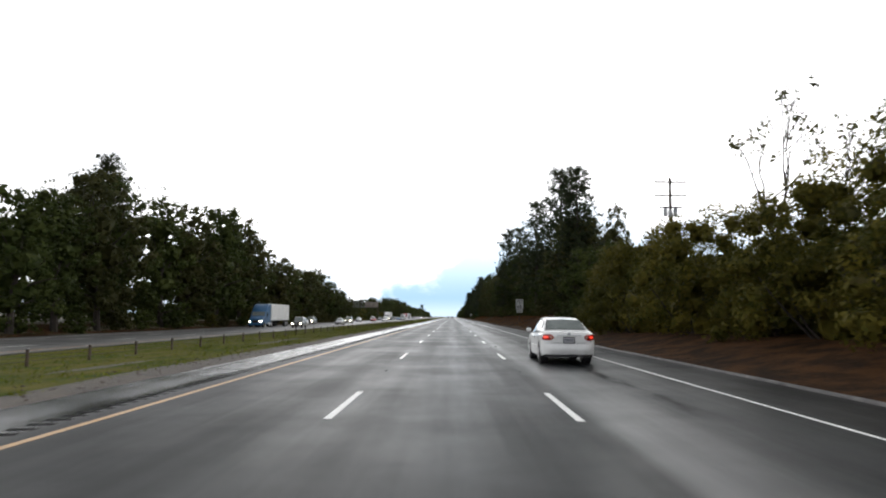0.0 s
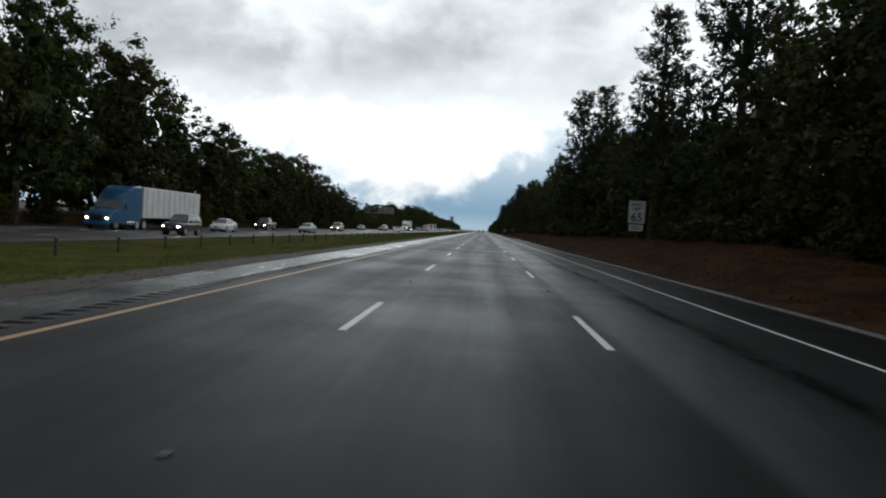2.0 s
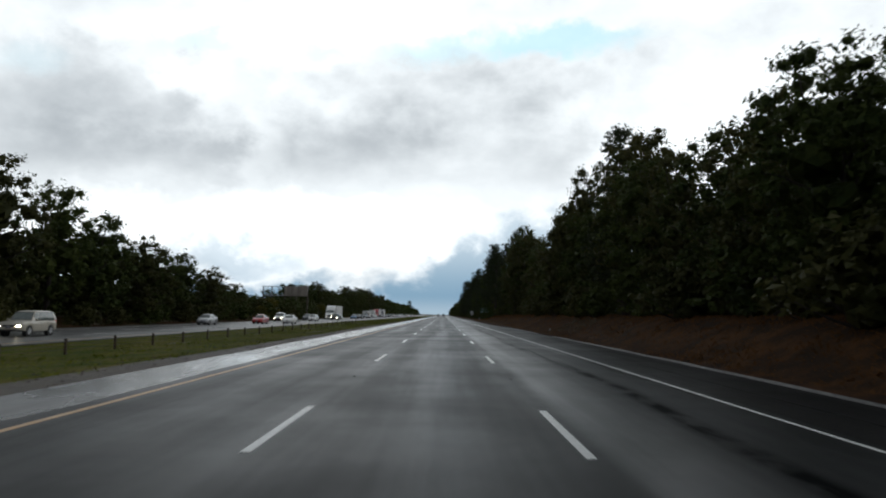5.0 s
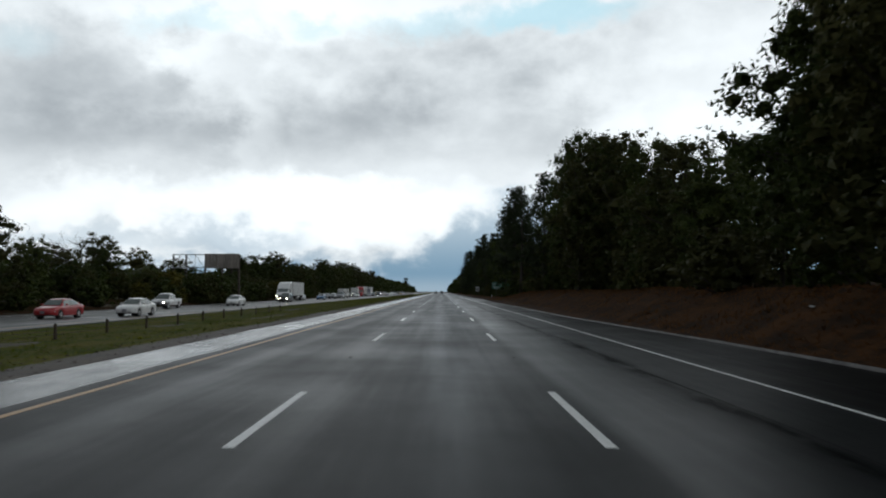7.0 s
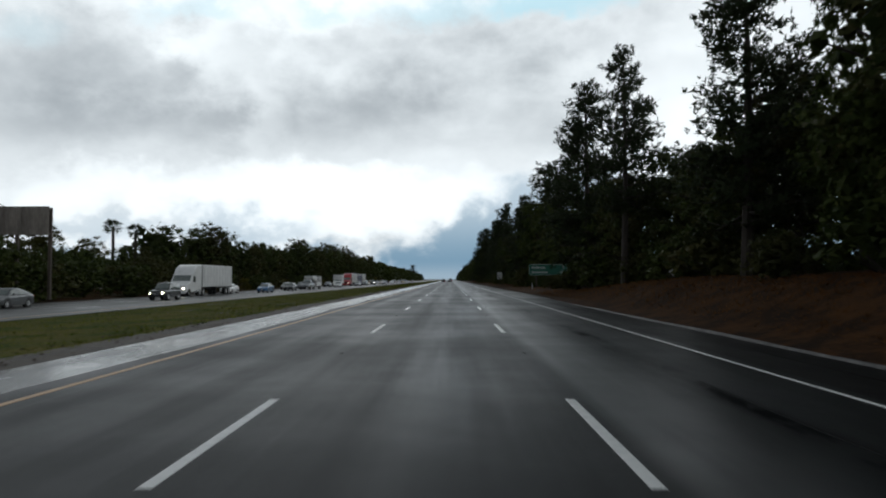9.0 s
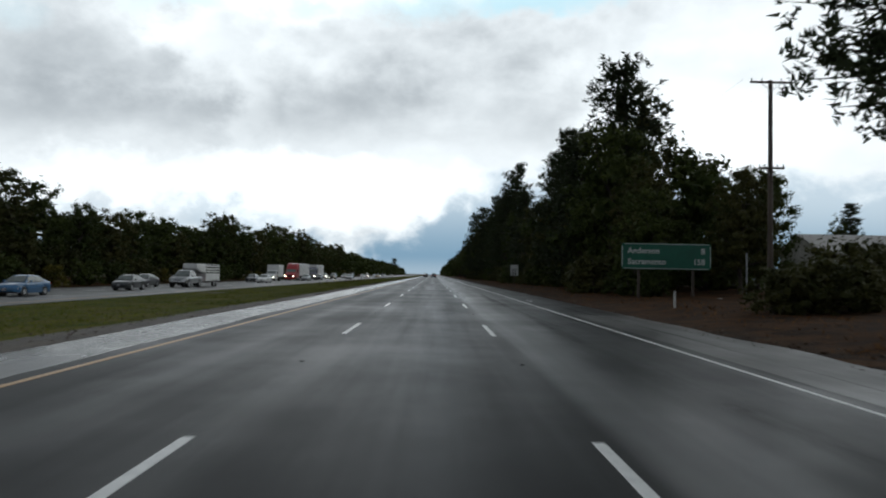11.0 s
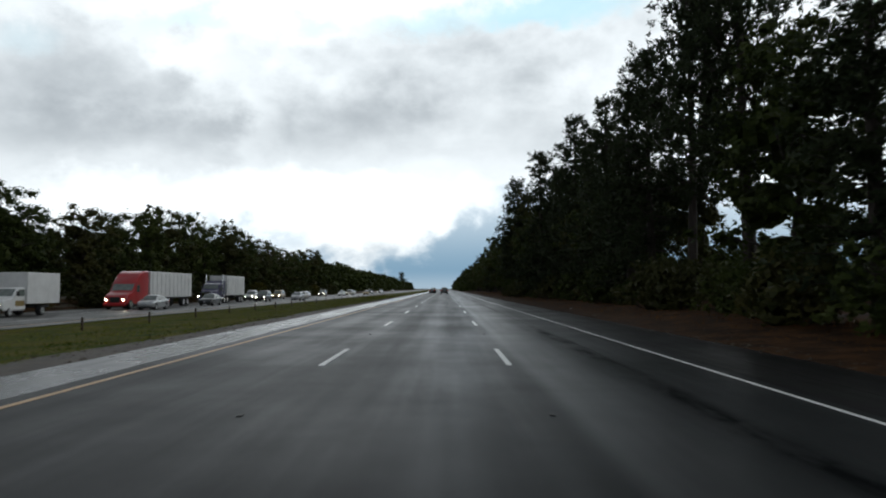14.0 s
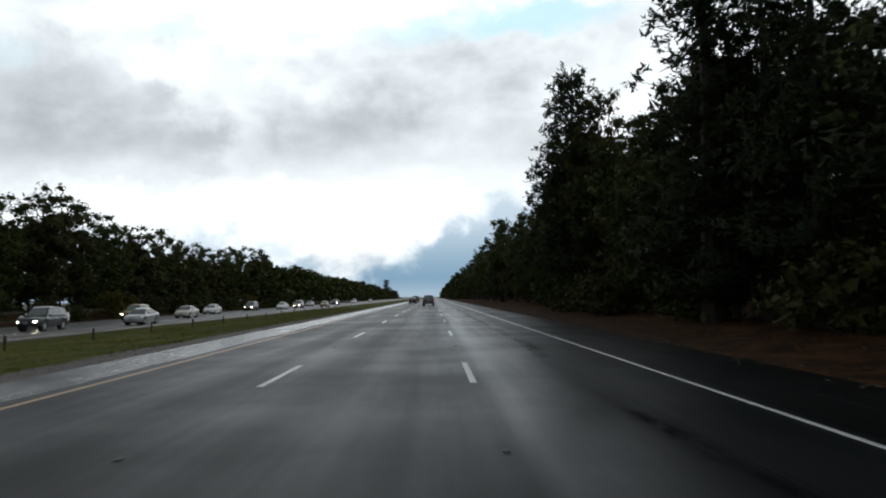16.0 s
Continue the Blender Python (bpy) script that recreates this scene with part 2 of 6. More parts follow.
SOD = material("wet_turf", (0.040, 0.066, 0.005), (0.115, 0.098, 0.016), 0.9, spec=0.05, scale=0.4, bump=1.0, bump_scale=9)
FIELD = material("rough_field", (0.06, 0.055, 0.028), (0.08, 0.06, 0.035), 0.9, scale=0.06, bump=0.8, bump_scale=3)
DIKE = material("asphalt_dike", (0.17, 0.16, 0.155), (0.075, 0.072, 0.07), 0.6, spec=0.2, scale=2.0, bump=0.5, bump_scale=30)
GRASS = leaf_material("grass_blades", (0.034, 0.062, 0.004), (0.165, 0.165, 0.013), 0.6, 0.22)
OAK_LEAF = leaf_material("oak_leaf", (0.027, 0.042, 0.012), (0.076, 0.088, 0.023))
DULL_LEAF = leaf_material("dull_leaf", (0.033, 0.040, 0.014), (0.084, 0.076, 0.026))
GOLD_LEAF = leaf_material("yellowing_leaf", (0.034, 0.044, 0.011), (0.17, 0.135, 0.024))
NEEDLE = leaf_material("pine_needle", (0.020, 0.030, 0.014), (0.045, 0.055, 0.026))
PALM_LEAF = leaf_material("palm_leaf", (0.02, 0.03, 0.012), (0.05, 0.055, 0.02))
BARK = material("dark_bark", (0.042, 0.032, 0.025), (0.022, 0.017, 0.014), 0.9, scale=3.0, bump=1.0, bump_scale=9, stretch=(1, 1, 0.25))
POLE_WOOD = material("weathered_pole_wood", (0.09, 0.07, 0.055), (0.05, 0.04, 0.033), 0.85, scale=2.0, bump=0.7, bump_scale=14, stretch=(1, 1, 0.12))
STEEL = material("galvanised_steel", (0.42, 0.43, 0.44), (0.3, 0.31, 0.32), 0.45, 0.8, scale=4.0)
RUSTY = material("rusted_steel", (0.09, 0.06, 0.045), (0.045, 0.035, 0.03), 0.75, 0.3, scale=5.0, bump=0.4)
SIGN_WHITE = material("white_sign_sheet", (0.55, 0.56, 0.55), (0.44, 0.45, 0.44), 0.4, scale=1.2)
SIGN_GREEN = material("green_sign_sheet", (0.008, 0.105, 0.066), (0.007, 0.08, 0.052), 0.42, scale=1.0)
SIGN_BLACK = material("black_sign_legend", (0.02, 0.02, 0.02), None, 0.45)
RUBBER = material("tyre_rubber", (0.018, 0.018, 0.018), (0.03, 0.03, 0.03), 0.75, scale=12, bump=0.3)
ALLOY = material("alloy_rim", (0.62, 0.63, 0.64), (0.5, 0.5, 0.51), 0.3, 0.35, scale=10)
TRIM = material("black_trim", (0.015, 0.015, 0.016), (0.03, 0.03, 0.03), 0.5, scale=10)
CHROME = material("chrome", (0.7, 0.71, 0.72), None, 0.12, 1.0)
PANE = material("tinted_car_glass", (0.21, 0.235, 0.22), (0.14, 0.16, 0.15), 0.03, scale=2.0, spec=0.8)
TAIL_RED = material("red_tail_lens", (0.42, 0.02, 0.015), (0.3, 0.012, 0.01), 0.12, scale=14, coat=0.6)
TAIL_LIT = material("lit_tail_lamp", (0.5, 0.03, 0.02), None, 0.2, emit=(1.0, 0.06, 0.03), power=0.6)
AMBER_LENS = material("clear_amber_lens", (0.5, 0.28, 0.2), (0.4, 0.2, 0.15), 0.15, coat=0.5, scale=20)
HEADLIGHT_LIT = material("lit_headlight", (0.9, 0.88, 0.8), None, 0.2, emit=(1.0, 0.85, 0.55), power=30.0)
HEADLIGHT_DULL = material("unlit_headlight", (0.55, 0.56, 0.57), (0.4, 0.4, 0.4), 0.12, coat=0.6, scale=20)
PLATE_PAINT = material("licence_plate", (0.5, 0.5, 0.52), (0.4, 0.4, 0.43), 0.4, scale=8)
PLATE_BARS = material("plate_bars", (0.03, 0.035, 0.06), None, 0.5)


def paint(name, c, metal=0.0):
    return material(name, c, tuple(0.88 * v for v in c), 0.3, metal, scale=1.5, coat=0.7, bump=0.02, bump_scale=5)


PAINT = {"white": paint("white_paint", (0.84, 0.84, 0.83)), "silver": paint("silver_paint", (0.42, 0.43, 0.44), 0.5), "grey": paint("grey_paint", (0.12, 0.125, 0.13), 0.4),
         "dark": paint("charcoal_paint", (0.03, 0.033, 0.036), 0.3), "red": paint("red_paint", (0.42, 0.02, 0.025)), "blue": paint("blue_paint", (0.03, 0.12, 0.26)),
         "gold": paint("gold_paint", (0.36, 0.26, 0.10), 0.3), "cream": paint("cream_paint", (0.5, 0.46, 0.38)), "violet": paint("dark_violet_paint", (0.06, 0.055, 0.12))}
TRAILER_SKIN = material("grey_white_trailer_skin", (0.74, 0.74, 0.73), (0.62, 0.62, 0.61), 0.42, scale=0.8, bump=0.15, bump_scale=3)

# ---- building blocks ----
class Shape:
    """Collects vertices and faces; ends as one mesh."""

    def __init__(self):
        self.v, self.f = [], []

    def add(self, verts, faces):
        o = len(self.v)
        self.v += [tuple(p) for p in verts]
        self.f += [tuple(i + o for i in q) for q in faces]
        return self

    def box(self, cx, cy, cz, sx, sy, sz, chamfer=0.0):
        """A box with its edges cut off by the chamfer."""
        x, y, z, c = sx / 2, sy / 2, sz / 2, min(chamfer, sx / 2.01, sy / 2.01, sz / 2.01)
        if c <= 0:
            vs = [(cx + i * x, cy + j * y, cz + k * z) for k in (-1, 1) for i, j in ((-1, -1), (1, -1), (1, 1), (-1, 1))]
            return self.add(vs, [(3, 2, 1, 0), (4, 5, 6, 7), (0, 1, 5, 4), (1, 2, 6, 5), (2, 3, 7, 6), (3, 0, 4, 7)])
        rings = []
        for zz, ins in ((-z, c), (-z + c, 0), (z - c, 0), (z, c)):
            a, b = x - ins, y - ins
            k = 0 if ins else c
            if ins:
                ring = [(-a, -b), (-a, -b), (a, -b), (a, -b), (a, b), (a, b), (-a, b), (-a, b)]
                ring = [(-a, -b + c * .4), (-a + c * .4, -b), (a - c * .4, -b), (a, -b + c * .4), (a, b - c * .4), (a - c * .4, b), (-a + c * .4, b), (-a, b - c * .4)]
            else:
                ring = [(-a, -b + k), (-a + k, -b), (a - k, -b), (a, -b + k), (a, b - k), (a - k, b), (-a + k, b), (-a, b - k)]
            rings.append([(cx + p, cy + q, cz + zz) for p, q in ring])
        return self.loft(rings, True, True)

    def loft(self, rings, closed=True, caps=False):
        n, o = len(rings[0]), []
        vs = [p for r in rings for p in r]
        for i in range(len(rings) - 1):
            for j in range(n if closed else n - 1):
                k = (j + 1) % n
                o.append((i * n + j, i * n + k, (i + 1) * n + k, (i + 1) * n + j))
        if caps:
            o.append(tuple(range(n - 1, -1, -1)))
            o.append(tuple((len(rings) - 1) * n + j for j in range(n)))
        return self.add(vs, o)

    def tube(self, points, radii, sides=6, caps=True):
        rings = []
        pts = [Vector(p) for p in points]
        for i, p in enumerate(pts):
            d = (pts[min(i + 1, len(pts) - 1)] - pts[max(i - 1, 0)]).normalized()
            side = d.cross(Vector((0.3, 0.9, 0.1)) if abs(d.z) > 0.8 else Vector((0, 0, 1))).normalized()
            up = side.cross(d)
            rings.append([p + radii[i] * (math.cos(2 * math.pi * k / sides) * side + math.sin(2 * math.pi * k / sides) * up) for k in range(sides)])
        return self.loft(rings, True, caps)

    def turned(self, profile, sides=20, axis="x", at=(0, 0, 0)):
        """A body of revolution; the profile is (along, radius)."""
        rings = []
        for a, r in profile:
            ring = []
            for k in range(sides):
                c, s = r * math.cos(2 * math.pi * k / sides), r * math.sin(2 * math.pi * k / sides)
                ring.append({"x": (at[0] + a, at[1] + c, at[2] + s), "y": (at[0] + c, at[1] + a, at[2] + s), "z": (at[0] + c, at[1] + s, at[2] + a)}[axis])
            rings.append(ring)
        return self.loft(rings, True, True)

    def mesh(self, name, mat, smooth=None):
        me = bpy.data.meshes.new(name)
        me.from_pydata(self.v, [], self.f)
        me.materials.append(mat)
        bm = bmesh.new()
        bm.from_mesh(me)
        bmesh.ops.recalc_face_normals(bm, faces=bm.faces)
        bm.to_mesh(me)
        bm.free()
        if smooth:
            me.polygons.foreach_set("use_smooth", [True] * len(me.polygons))
            me.set_sharp_from_angle(angle=radians(smooth))
        return me


def part(name, shape, mat, parent=None, label="", smooth=None, at=None):
    ob = new(name, shape.mesh(name, mat, smooth) if isinstance(shape, Shape) else shape)
    if parent:
        ob.parent = parent
    if at:
        ob.matrix_basis = at
    return tagged(ob, label)


def thing(name, label, category, group="", at=None):
    ob = new(name)
    ob.empty_display_size = 0.3
    if at:
        ob.matrix_basis = at
    return tagged(ob, label, category, group)


def card_mesh(name, corners, mat, side=None):
    """One mesh of many separate small leaves; corners is an array of n x 3 x 3, with a fourth row for the side that the clump turns outwards."""
    corners = np.asarray(corners, dtype=np.float32)
    out = corners[:, 3] if corners.shape[1] == 4 else None
    corners = corners[:, :3].copy()
    if out is not None:
        own = np.cross(corners[:, 1] - corners[:, 0], corners[:, 2] - corners[:, 0])
        turned = (own * (out if side is None else np.array(side))).sum(1) < 0
        corners[turned] = corners[turned][:, [0, 2, 1]]
    n, k = corners.shape[:2]
    me = bpy.data.meshes.new(name)
    me.vertices.add(k * n), me.loops.add(k * n), me.polygons.add(n)
    me.vertices.foreach_set("co", np.asarray(corners, dtype=np.float32).ravel())
    me.loops.foreach_set("vertex_index", np.arange(k * n, dtype=np.int32))
    me.polygons.foreach_set("loop_start", np.arange(0, k * n, k, dtype=np.int32))
    me.polygons.foreach_set("loop_total", np.full(n, k, dtype=np.int32))
    me.materials.append(mat)
    me.update()
    if out is not None:
        me.polygons.foreach_set("use_smooth", np.ones(n, dtype=bool))
        a = me.attributes.new("custom_normal", "FLOAT_VECTOR", "POINT")
        a.data.foreach_set("vector", np.repeat(out, 3, axis=0).astype(np.float32).ravel())
    return me


# ---- ground, roads and markings ----
SOUTH, NORTH, END = -60.0, 1500.0, 3400.0
FAR_LEVEL = -0.57


def ease(a, b, v):
    k = min(1.0, max(0.0, (v - a) / (b - a)))
    return k * k * (3 - 2 * k)


def bank_height(y):
    """Height of the cut bank at twelve metres to the side of the road."""
    return 0.3 + 1.35 * ease(70, 95, y) * (1 - ease(300, 345, y)) + 0.5 * (1 - ease(30, 70, y))


def kerb_x(y):
    """Where the shoulder ends and the bank begins."""
    return 7.45 + 0.95 * ease(120, 190, y) * (1 - ease(222, 256, y)) + 0.5 * ease(300, 345, y)


def ground_height(x, y):
    wave = 0.06 * noise.noise((x * 0.35, y * 0.12, 0.0))
    k = kerb_x(y) + 0.06 if x > 7.3 else 99.0
    if x > k:
        return -0.03 + bank_height(y) * ease(k, 13.0, x) + 1.2 * ease(13, 40, x) + wave * 2 * ease(k, k + 1.4, x)
    if x < -37.0:
        return FAR_LEVEL - 0.04 + 1.1 * ease(-37.0, -46, x) + wave * 3 * ease(-37.0, -38.5, x)
    if -22.2 < x < -7.3:
        k = (x + 7.3) / -14.9
        return -0.03 + (FAR_LEVEL - 0.01) * k - 0.16 * math.sin(math.pi * k) + wave * ease(-22.2, -21, x) * ease(-7.3, -8.2, x)
    return -0.06 if x > -15 else FAR_LEVEL - 0.06


def sheet(name, xs, ys, mat, label, category, height=ground_height, lift=0.0):
    s = Shape()
    s.loft([[(x, y, height(x, y) + lift) for x in xs] for y in ys], False)
    return tagged(part(name, s, mat, smooth=60), label, category, kind="structure")


def steps(a, b, d):
    n = max(1, round((b - a) / d))
    return [a + (b - a) * i / n for i in range(n + 1)]


YS = steps(SOUTH, 700, 4) + steps(720, NORTH, 30)[0:] + [2400, END]
sheet("ground", [-3000, -800, -200, -90, -60, -46, -42, -39, -37.1, -36.9, -22.3, -22.1, -18, -14, -10, -7.3, -7.2, 7.2, 7.5, 8.05, 8.7, 9.4, 10.2, 11, 12, 13, 15, 18, 25, 40, 90, 200, 800, 3000],
      [-3000, -600] + YS, FIELD, "rough green-brown land beyond the highway", "ground", height=lambda x, y: ground_height(x, y) - (0.3 if 7.3 < x < 20 else 0.0), lift=-0.02)
s = Shape()
verge_ys = steps(SOUTH, 700, 1.6) + [720, 760, 820, 900, 1100, NORTH]
verge_xs = [[kerb_x(y) - 0.02 + (13.02 - kerb_x(y)) * k for k in (0, 0.07, 0.15, 0.24, 0.35, 0.46, 0.58, 0.7, 0.85, 1.0)] + [15, 18, 24] for y in verge_ys]
s.loft([[(x, y, ground_height(x, y) + 0.01) for x in xs] for xs, y in zip(verge_xs, verge_ys)], False)
tagged(part("verge_slope", s, EARTH, smooth=60), "reddish-brown earth bank with pine needles along the shoulder", "bank", kind="structure")
sheet("median", [-22.25, -21.4, -20, -18.5, -17, -15.5, -14, -12.5, -11, -10, -9.2, -8.4], steps(SOUTH, 700, 2) + [720, 760, 820, 900, 1100, NORTH], SOD, "green grassy median strip between the carriageways", "grass median", lift=0.012)
sheet("gravel_strip", [-8.9, -8.4, -7.8, -7.3, -6.95], steps(SOUTH, 700, 2) + [760, 900, NORTH], GRAVEL, "wet brown gravel strip beside the median shoulder", "gravel", lift=0.016)
sheet("far_verge", [-44, -41.5, -40, -38.5, -37.0], steps(SOUTH, 700, 3) + [760, 900, NORTH], EARTH, "brown earth verge below the trees", "verge", lift=0.012)


def slab(name, x0, x1, top, mat, label, category="road", wobble=0.0, camber=0.0, edge=None):
    """A paved strip with thickness and a slightly uneven outer edge."""
    s = Shape()
    rings = []
    for y in YS:
        w0 = wobble * noise.noise((x0, y * 0.4, 3.0))
        w1 = wobble * noise.noise((x1, y * 0.4, 7.0)) + (edge(y) - x1 if edge else 0.0)
        rings.append([(x0 + w0, y, top - 0.3), (x0 + w0, y, top), ((x0 + x1) / 2, y, top + camber), (x1 + w1, y, top), (x1 + w1, y, top - 0.3)])
    s.loft(rings, False)
    return tagged(part(name, s, mat), label, category, kind="structure")


road = slab("road", -5.3, 5.6, 0.0, ASPHALT, "rain-wet dark grey three-lane asphalt carriageway", camber=0.0)
slab("shoulder_left", -7.05, -5.3, -0.004, SHOULDER_LEFT, "shiny wet light grey median shoulder", "road shoulder", 0.22)
slab("shoulder_right", 5.6, 7.99, -0.004, SHOULDER_RIGHT, "dark wet asphalt outer shoulder", "road shoulder", 0.03, edge=kerb_x)
far_road = slab("far_road", -37.05, -22.2, FAR_LEVEL, FAR_ROAD, "light grey wet carriageway for oncoming traffic", "road", 0.08)


# the asphalt's ragged edge lies over the pale shoulder
s = Shape()
s.loft([[(-5.29, y, -0.002), (-5.33 - 0.10 * abs(noise.noise((2.0, y * 0.9, 0.0))) - 0.26 * max(0.0, 0.25 + noise.noise((8.0, y * 0.12, 0.0))), y, 0.0015),
         (-5.37 - 0.14 * abs(noise.noise((2.0, y * 0.9, 0.0))) - 0.28 * max(0.0, 0.25 + noise.noise((8.0, y * 0.12, 0.0))), y, -0.006)] for y in steps(SOUTH, 600, 0.6)], False)
part("ragged_edge", s, SHOULDER_RIGHT, road, "dark broken asphalt edge")


def strip(x, w, y0, y1, z, h=0.005):
    s = Shape()
    ys = steps(y0, y1, 6)
    s.loft([[(x - w / 2, y, z - 0.004), (x - w / 2 + 0.008, y, z + h), (x + w / 2 - 0.008, y, z + h), (x + w / 2, y, z - 0.004)] for y in ys], False)
    return s


# a dark sealed seam wanders down the outer lane
TAR = material("tar_seal", (0.010, 0.010, 0.010), (0.016, 0.016, 0.016), 0.62, scale=6.0, spec=0.06)


def seam(x, w, y0, y1, seed):
    s = Shape()
    for y in steps(y0, y1, 14)[:-1]:
        if noise.noise((seed, y * 0.037, 5.0)) < -0.03:
            continue
        g = []
        for k in range(13):
            q = y + 14.2 * k / 12
            o = 0.22 * noise.noise((seed, q * 0.09, 0.0)) + 0.05 * noise.noise((seed, q * 0.6, 4.0))
            h = max(0.006, w * (0.3 + 1.3 * noise.noise((seed, q * 0.11, 9.0)) + 0.5 * noise.noise((seed, q * 0.5, 2.0)))) * min(1.0, 0.15 + min(k, 12 - k) * 0.5)
            g.append([(x + o - h, q, 0.003), (x + o, q, 0.006), (x + o + h, q, 0.003)])
        s.loft(g, False)
    return s


part("sealed_seam", seam(3.95, 0.035, 40, 560, 1.0), TAR, road, "dark tar-sealed seam")
part("sealed_seam", seam(6.6, 0.07, 20, 560, 2.0), TAR, road, "dark tar-sealed seam")
part("edge_line", strip(5.37, 0.085, SOUTH, 1300, 0.0), WHITE_LINE, road, "solid white edge line")
part("edge_line", strip(-5.01, 0.125, SOUTH, 1300, 0.0), YELLOW_LINE, road, "solid yellow edge line")
part("edge_line", strip(-23.6, 0.13, SOUTH, 1300, FAR_LEVEL), YELLOW_LINE, far_road, "solid yellow edge line")
part("edge_line", strip(-34.6, 0.13, SOUTH, 1300, FAR_LEVEL), WHITE_LINE, far_road, "solid white edge line")
DASH, PERIOD, FIRST = 3.75, 14.63, 10.35
dash_mesh = strip(0, 0.125, 0, DASH, 0.0).mesh("lane_dash", WHITE_LINE)
for k in range(-4, 60):
    y = FIRST + PERIOD * k
    for x in (-1.83, 1.83):
        part("lane_dash", dash_mesh, None, road, at=pose(x, y, 0))
    for x in (-27.25, -30.9):
        part("lane_dash", dash_mesh, None, far_road, at=pose(x, y + 3, FAR_LEVEL))
# raised markers halfway between the dashes
dot = Shape().box(0, 0, 0.007, 0.075, 0.075, 0.014, 0.005).mesh("lane_reflector", GRAVEL_PALE)
for k in range(-1, 40):
    for x in (-1.83, 1.83):
        part("lane_reflector", dot, None, road, at=pose(x, FIRST + PERIOD * k - 5.4, 0))
# rumble grooves of the median shoulder: flat slabs with recess shade in their colour
groove = Shape().box(0, 0, 0, 0.36, 0.17, 0.006).mesh("rumble_groove", GROOVE_SHADE)
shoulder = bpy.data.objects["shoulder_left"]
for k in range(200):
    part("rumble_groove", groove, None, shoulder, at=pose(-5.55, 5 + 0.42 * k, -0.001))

# pale wet gravel turnout where the bank opens
s = Shape()
s.loft([[(5.72 + 0.10 * noise.noise((4.0, y * 0.5, 0.0)), y, 0.0), (6.3, y, 0.004), (7.1, y, 0.004), (7.9 + 0.25 * noise.noise((9.0, y * 0.3, 0.0)), y, 0.003), (8.15 + 0.3 * noise.noise((9.0, y * 0.3, 0.0)), y, -0.03)] for y in steps(322, 357, 0.8)], False)
tagged(part("gravel_turnout", s, road_material("pale_wet_gravel", (0.045, 0.043, 0.040), (0.26, 0.5), False, 0.2)), "pale wet gravel turnout beside the edge line", "gravel", kind="structure")

# asphalt dike at the foot of the bank
for y0, y1 in ((-40, 203), (210, 330)):
    s = Shape()
    rings = []
    for y in steps(y0, y1, 1.5):
        h = 0.07 * (1 - ease(290, 330, y)) * (0.05 + 0.95 * ease(y1, y1 - 1.5, y)) * (0.05 + 0.95 * ease(y0, y0 + 1.5, y)) * (0.85 + 0.3 * noise.noise((1.0, y * 0.2, 0.0)))
        o = 0.03 * noise.noise((5.0, y * 0.15, 0.0)) + kerb_x(y) - 7.99
        rings.append([(7.955 + o, y, -0.02), (7.965 + o, y, h * 0.7), (7.98 + o, y, h * 0.95), (8.005 + o, y, h), (8.03 + o, y, h * 0.75), (8.06 + o, y, -0.06)])
    s.loft(rings, False)
    tagged(part("asphalt_dike", s, DIKE, smooth=40), "low grey asphalt dike along the shoulder edge", "kerb", kind="structure")

# gravel spill beyond the dike's end, and stones on the shoulder
rng = np.random.default_rng(7)


def stones(name, n, xr, yr, size, mat, label):
    s = Shape()
    for _ in range(n):
        x, y, r = rng.uniform(*xr), rng.uniform(*yr), size * rng.uniform(0.4, 1.2)
        z = max(ground_height(x, y), -0.004)
        q = [(x + r * math.cos(a) * rng.uniform(0.7, 1.1), y + r * math.sin(a) * rng.uniform(0.7, 1.1), z - 0.01) for a in (0, 1.26, 2.5, 3.8, 5.0)]
        t = (x + rng.normal() * r * 0.2, y + rng.normal() * r * 0.2, z + r * 0.6)
        s.add(q + [t], [(i, (i + 1) % 5, 5) for i in range(5)])
    return tagged(part(name, s, mat), label, "stones", kind="stuff")


stones("gravel_stones", 3200, (-8.9, -7.0), (SOUTH, 560), 0.045, GRAVEL, "loose wet gravel stones beside the median")
stones("shoulder_gravel", 2600, (7.4, 9.8), (325, 560), 0.05, GRAVEL, "loose gravel spilled along the shoulder edge")
stones("bank_litter", 3800, (8.3, 12.5), (60, 420), 0.06, EARTH, "clods, twigs and litter on the earth bank")


def grass(name, n, xr, yr, h, label, mat=GRASS, power=1.0):
    road_side = -1.0 if xr[0] > 0 else 1.0
    x, y = rng.uniform(*xr, n), yr[0] + (yr[1] - yr[0]) * rng.uniform(0, 1, n) ** power
    z = np.array([ground_height(a, b) for a, b in zip(x, y)])
    clump = np.array([0.5 + noise.noise((a * 0.5, b * 0.35, 2.0)) for a, b in zip(x, y)])
    hh = h * (0.4 + np.clip(clump, 0.1, 1.2)) * rng.uniform(0.5, 1.3, n)
    a = rng.uniform(0, 2 * np.pi, n)
    w = 0.02 + 0.04 * rng.random(n)
    dx, dy = np.cos(a) * w, np.sin(a) * w
    lx, ly = rng.normal(0, 0.8, n) * hh, rng.normal(0, 0.8, n) * hh
    c = np.stack([np.stack([x - dx, y - dy, z - 0.02], 1), np.stack([x + dx, y + dy, z - 0.02], 1),
                  np.stack([x + lx, y + ly, z + hh], 1), np.tile([0.0, 0.0, 1.0], (n, 1))], 1)
    return tagged(part(name, card_mesh(name, c, mat, (road_side, -0.7, 0.2)), None), label, "grass", kind="stuff")


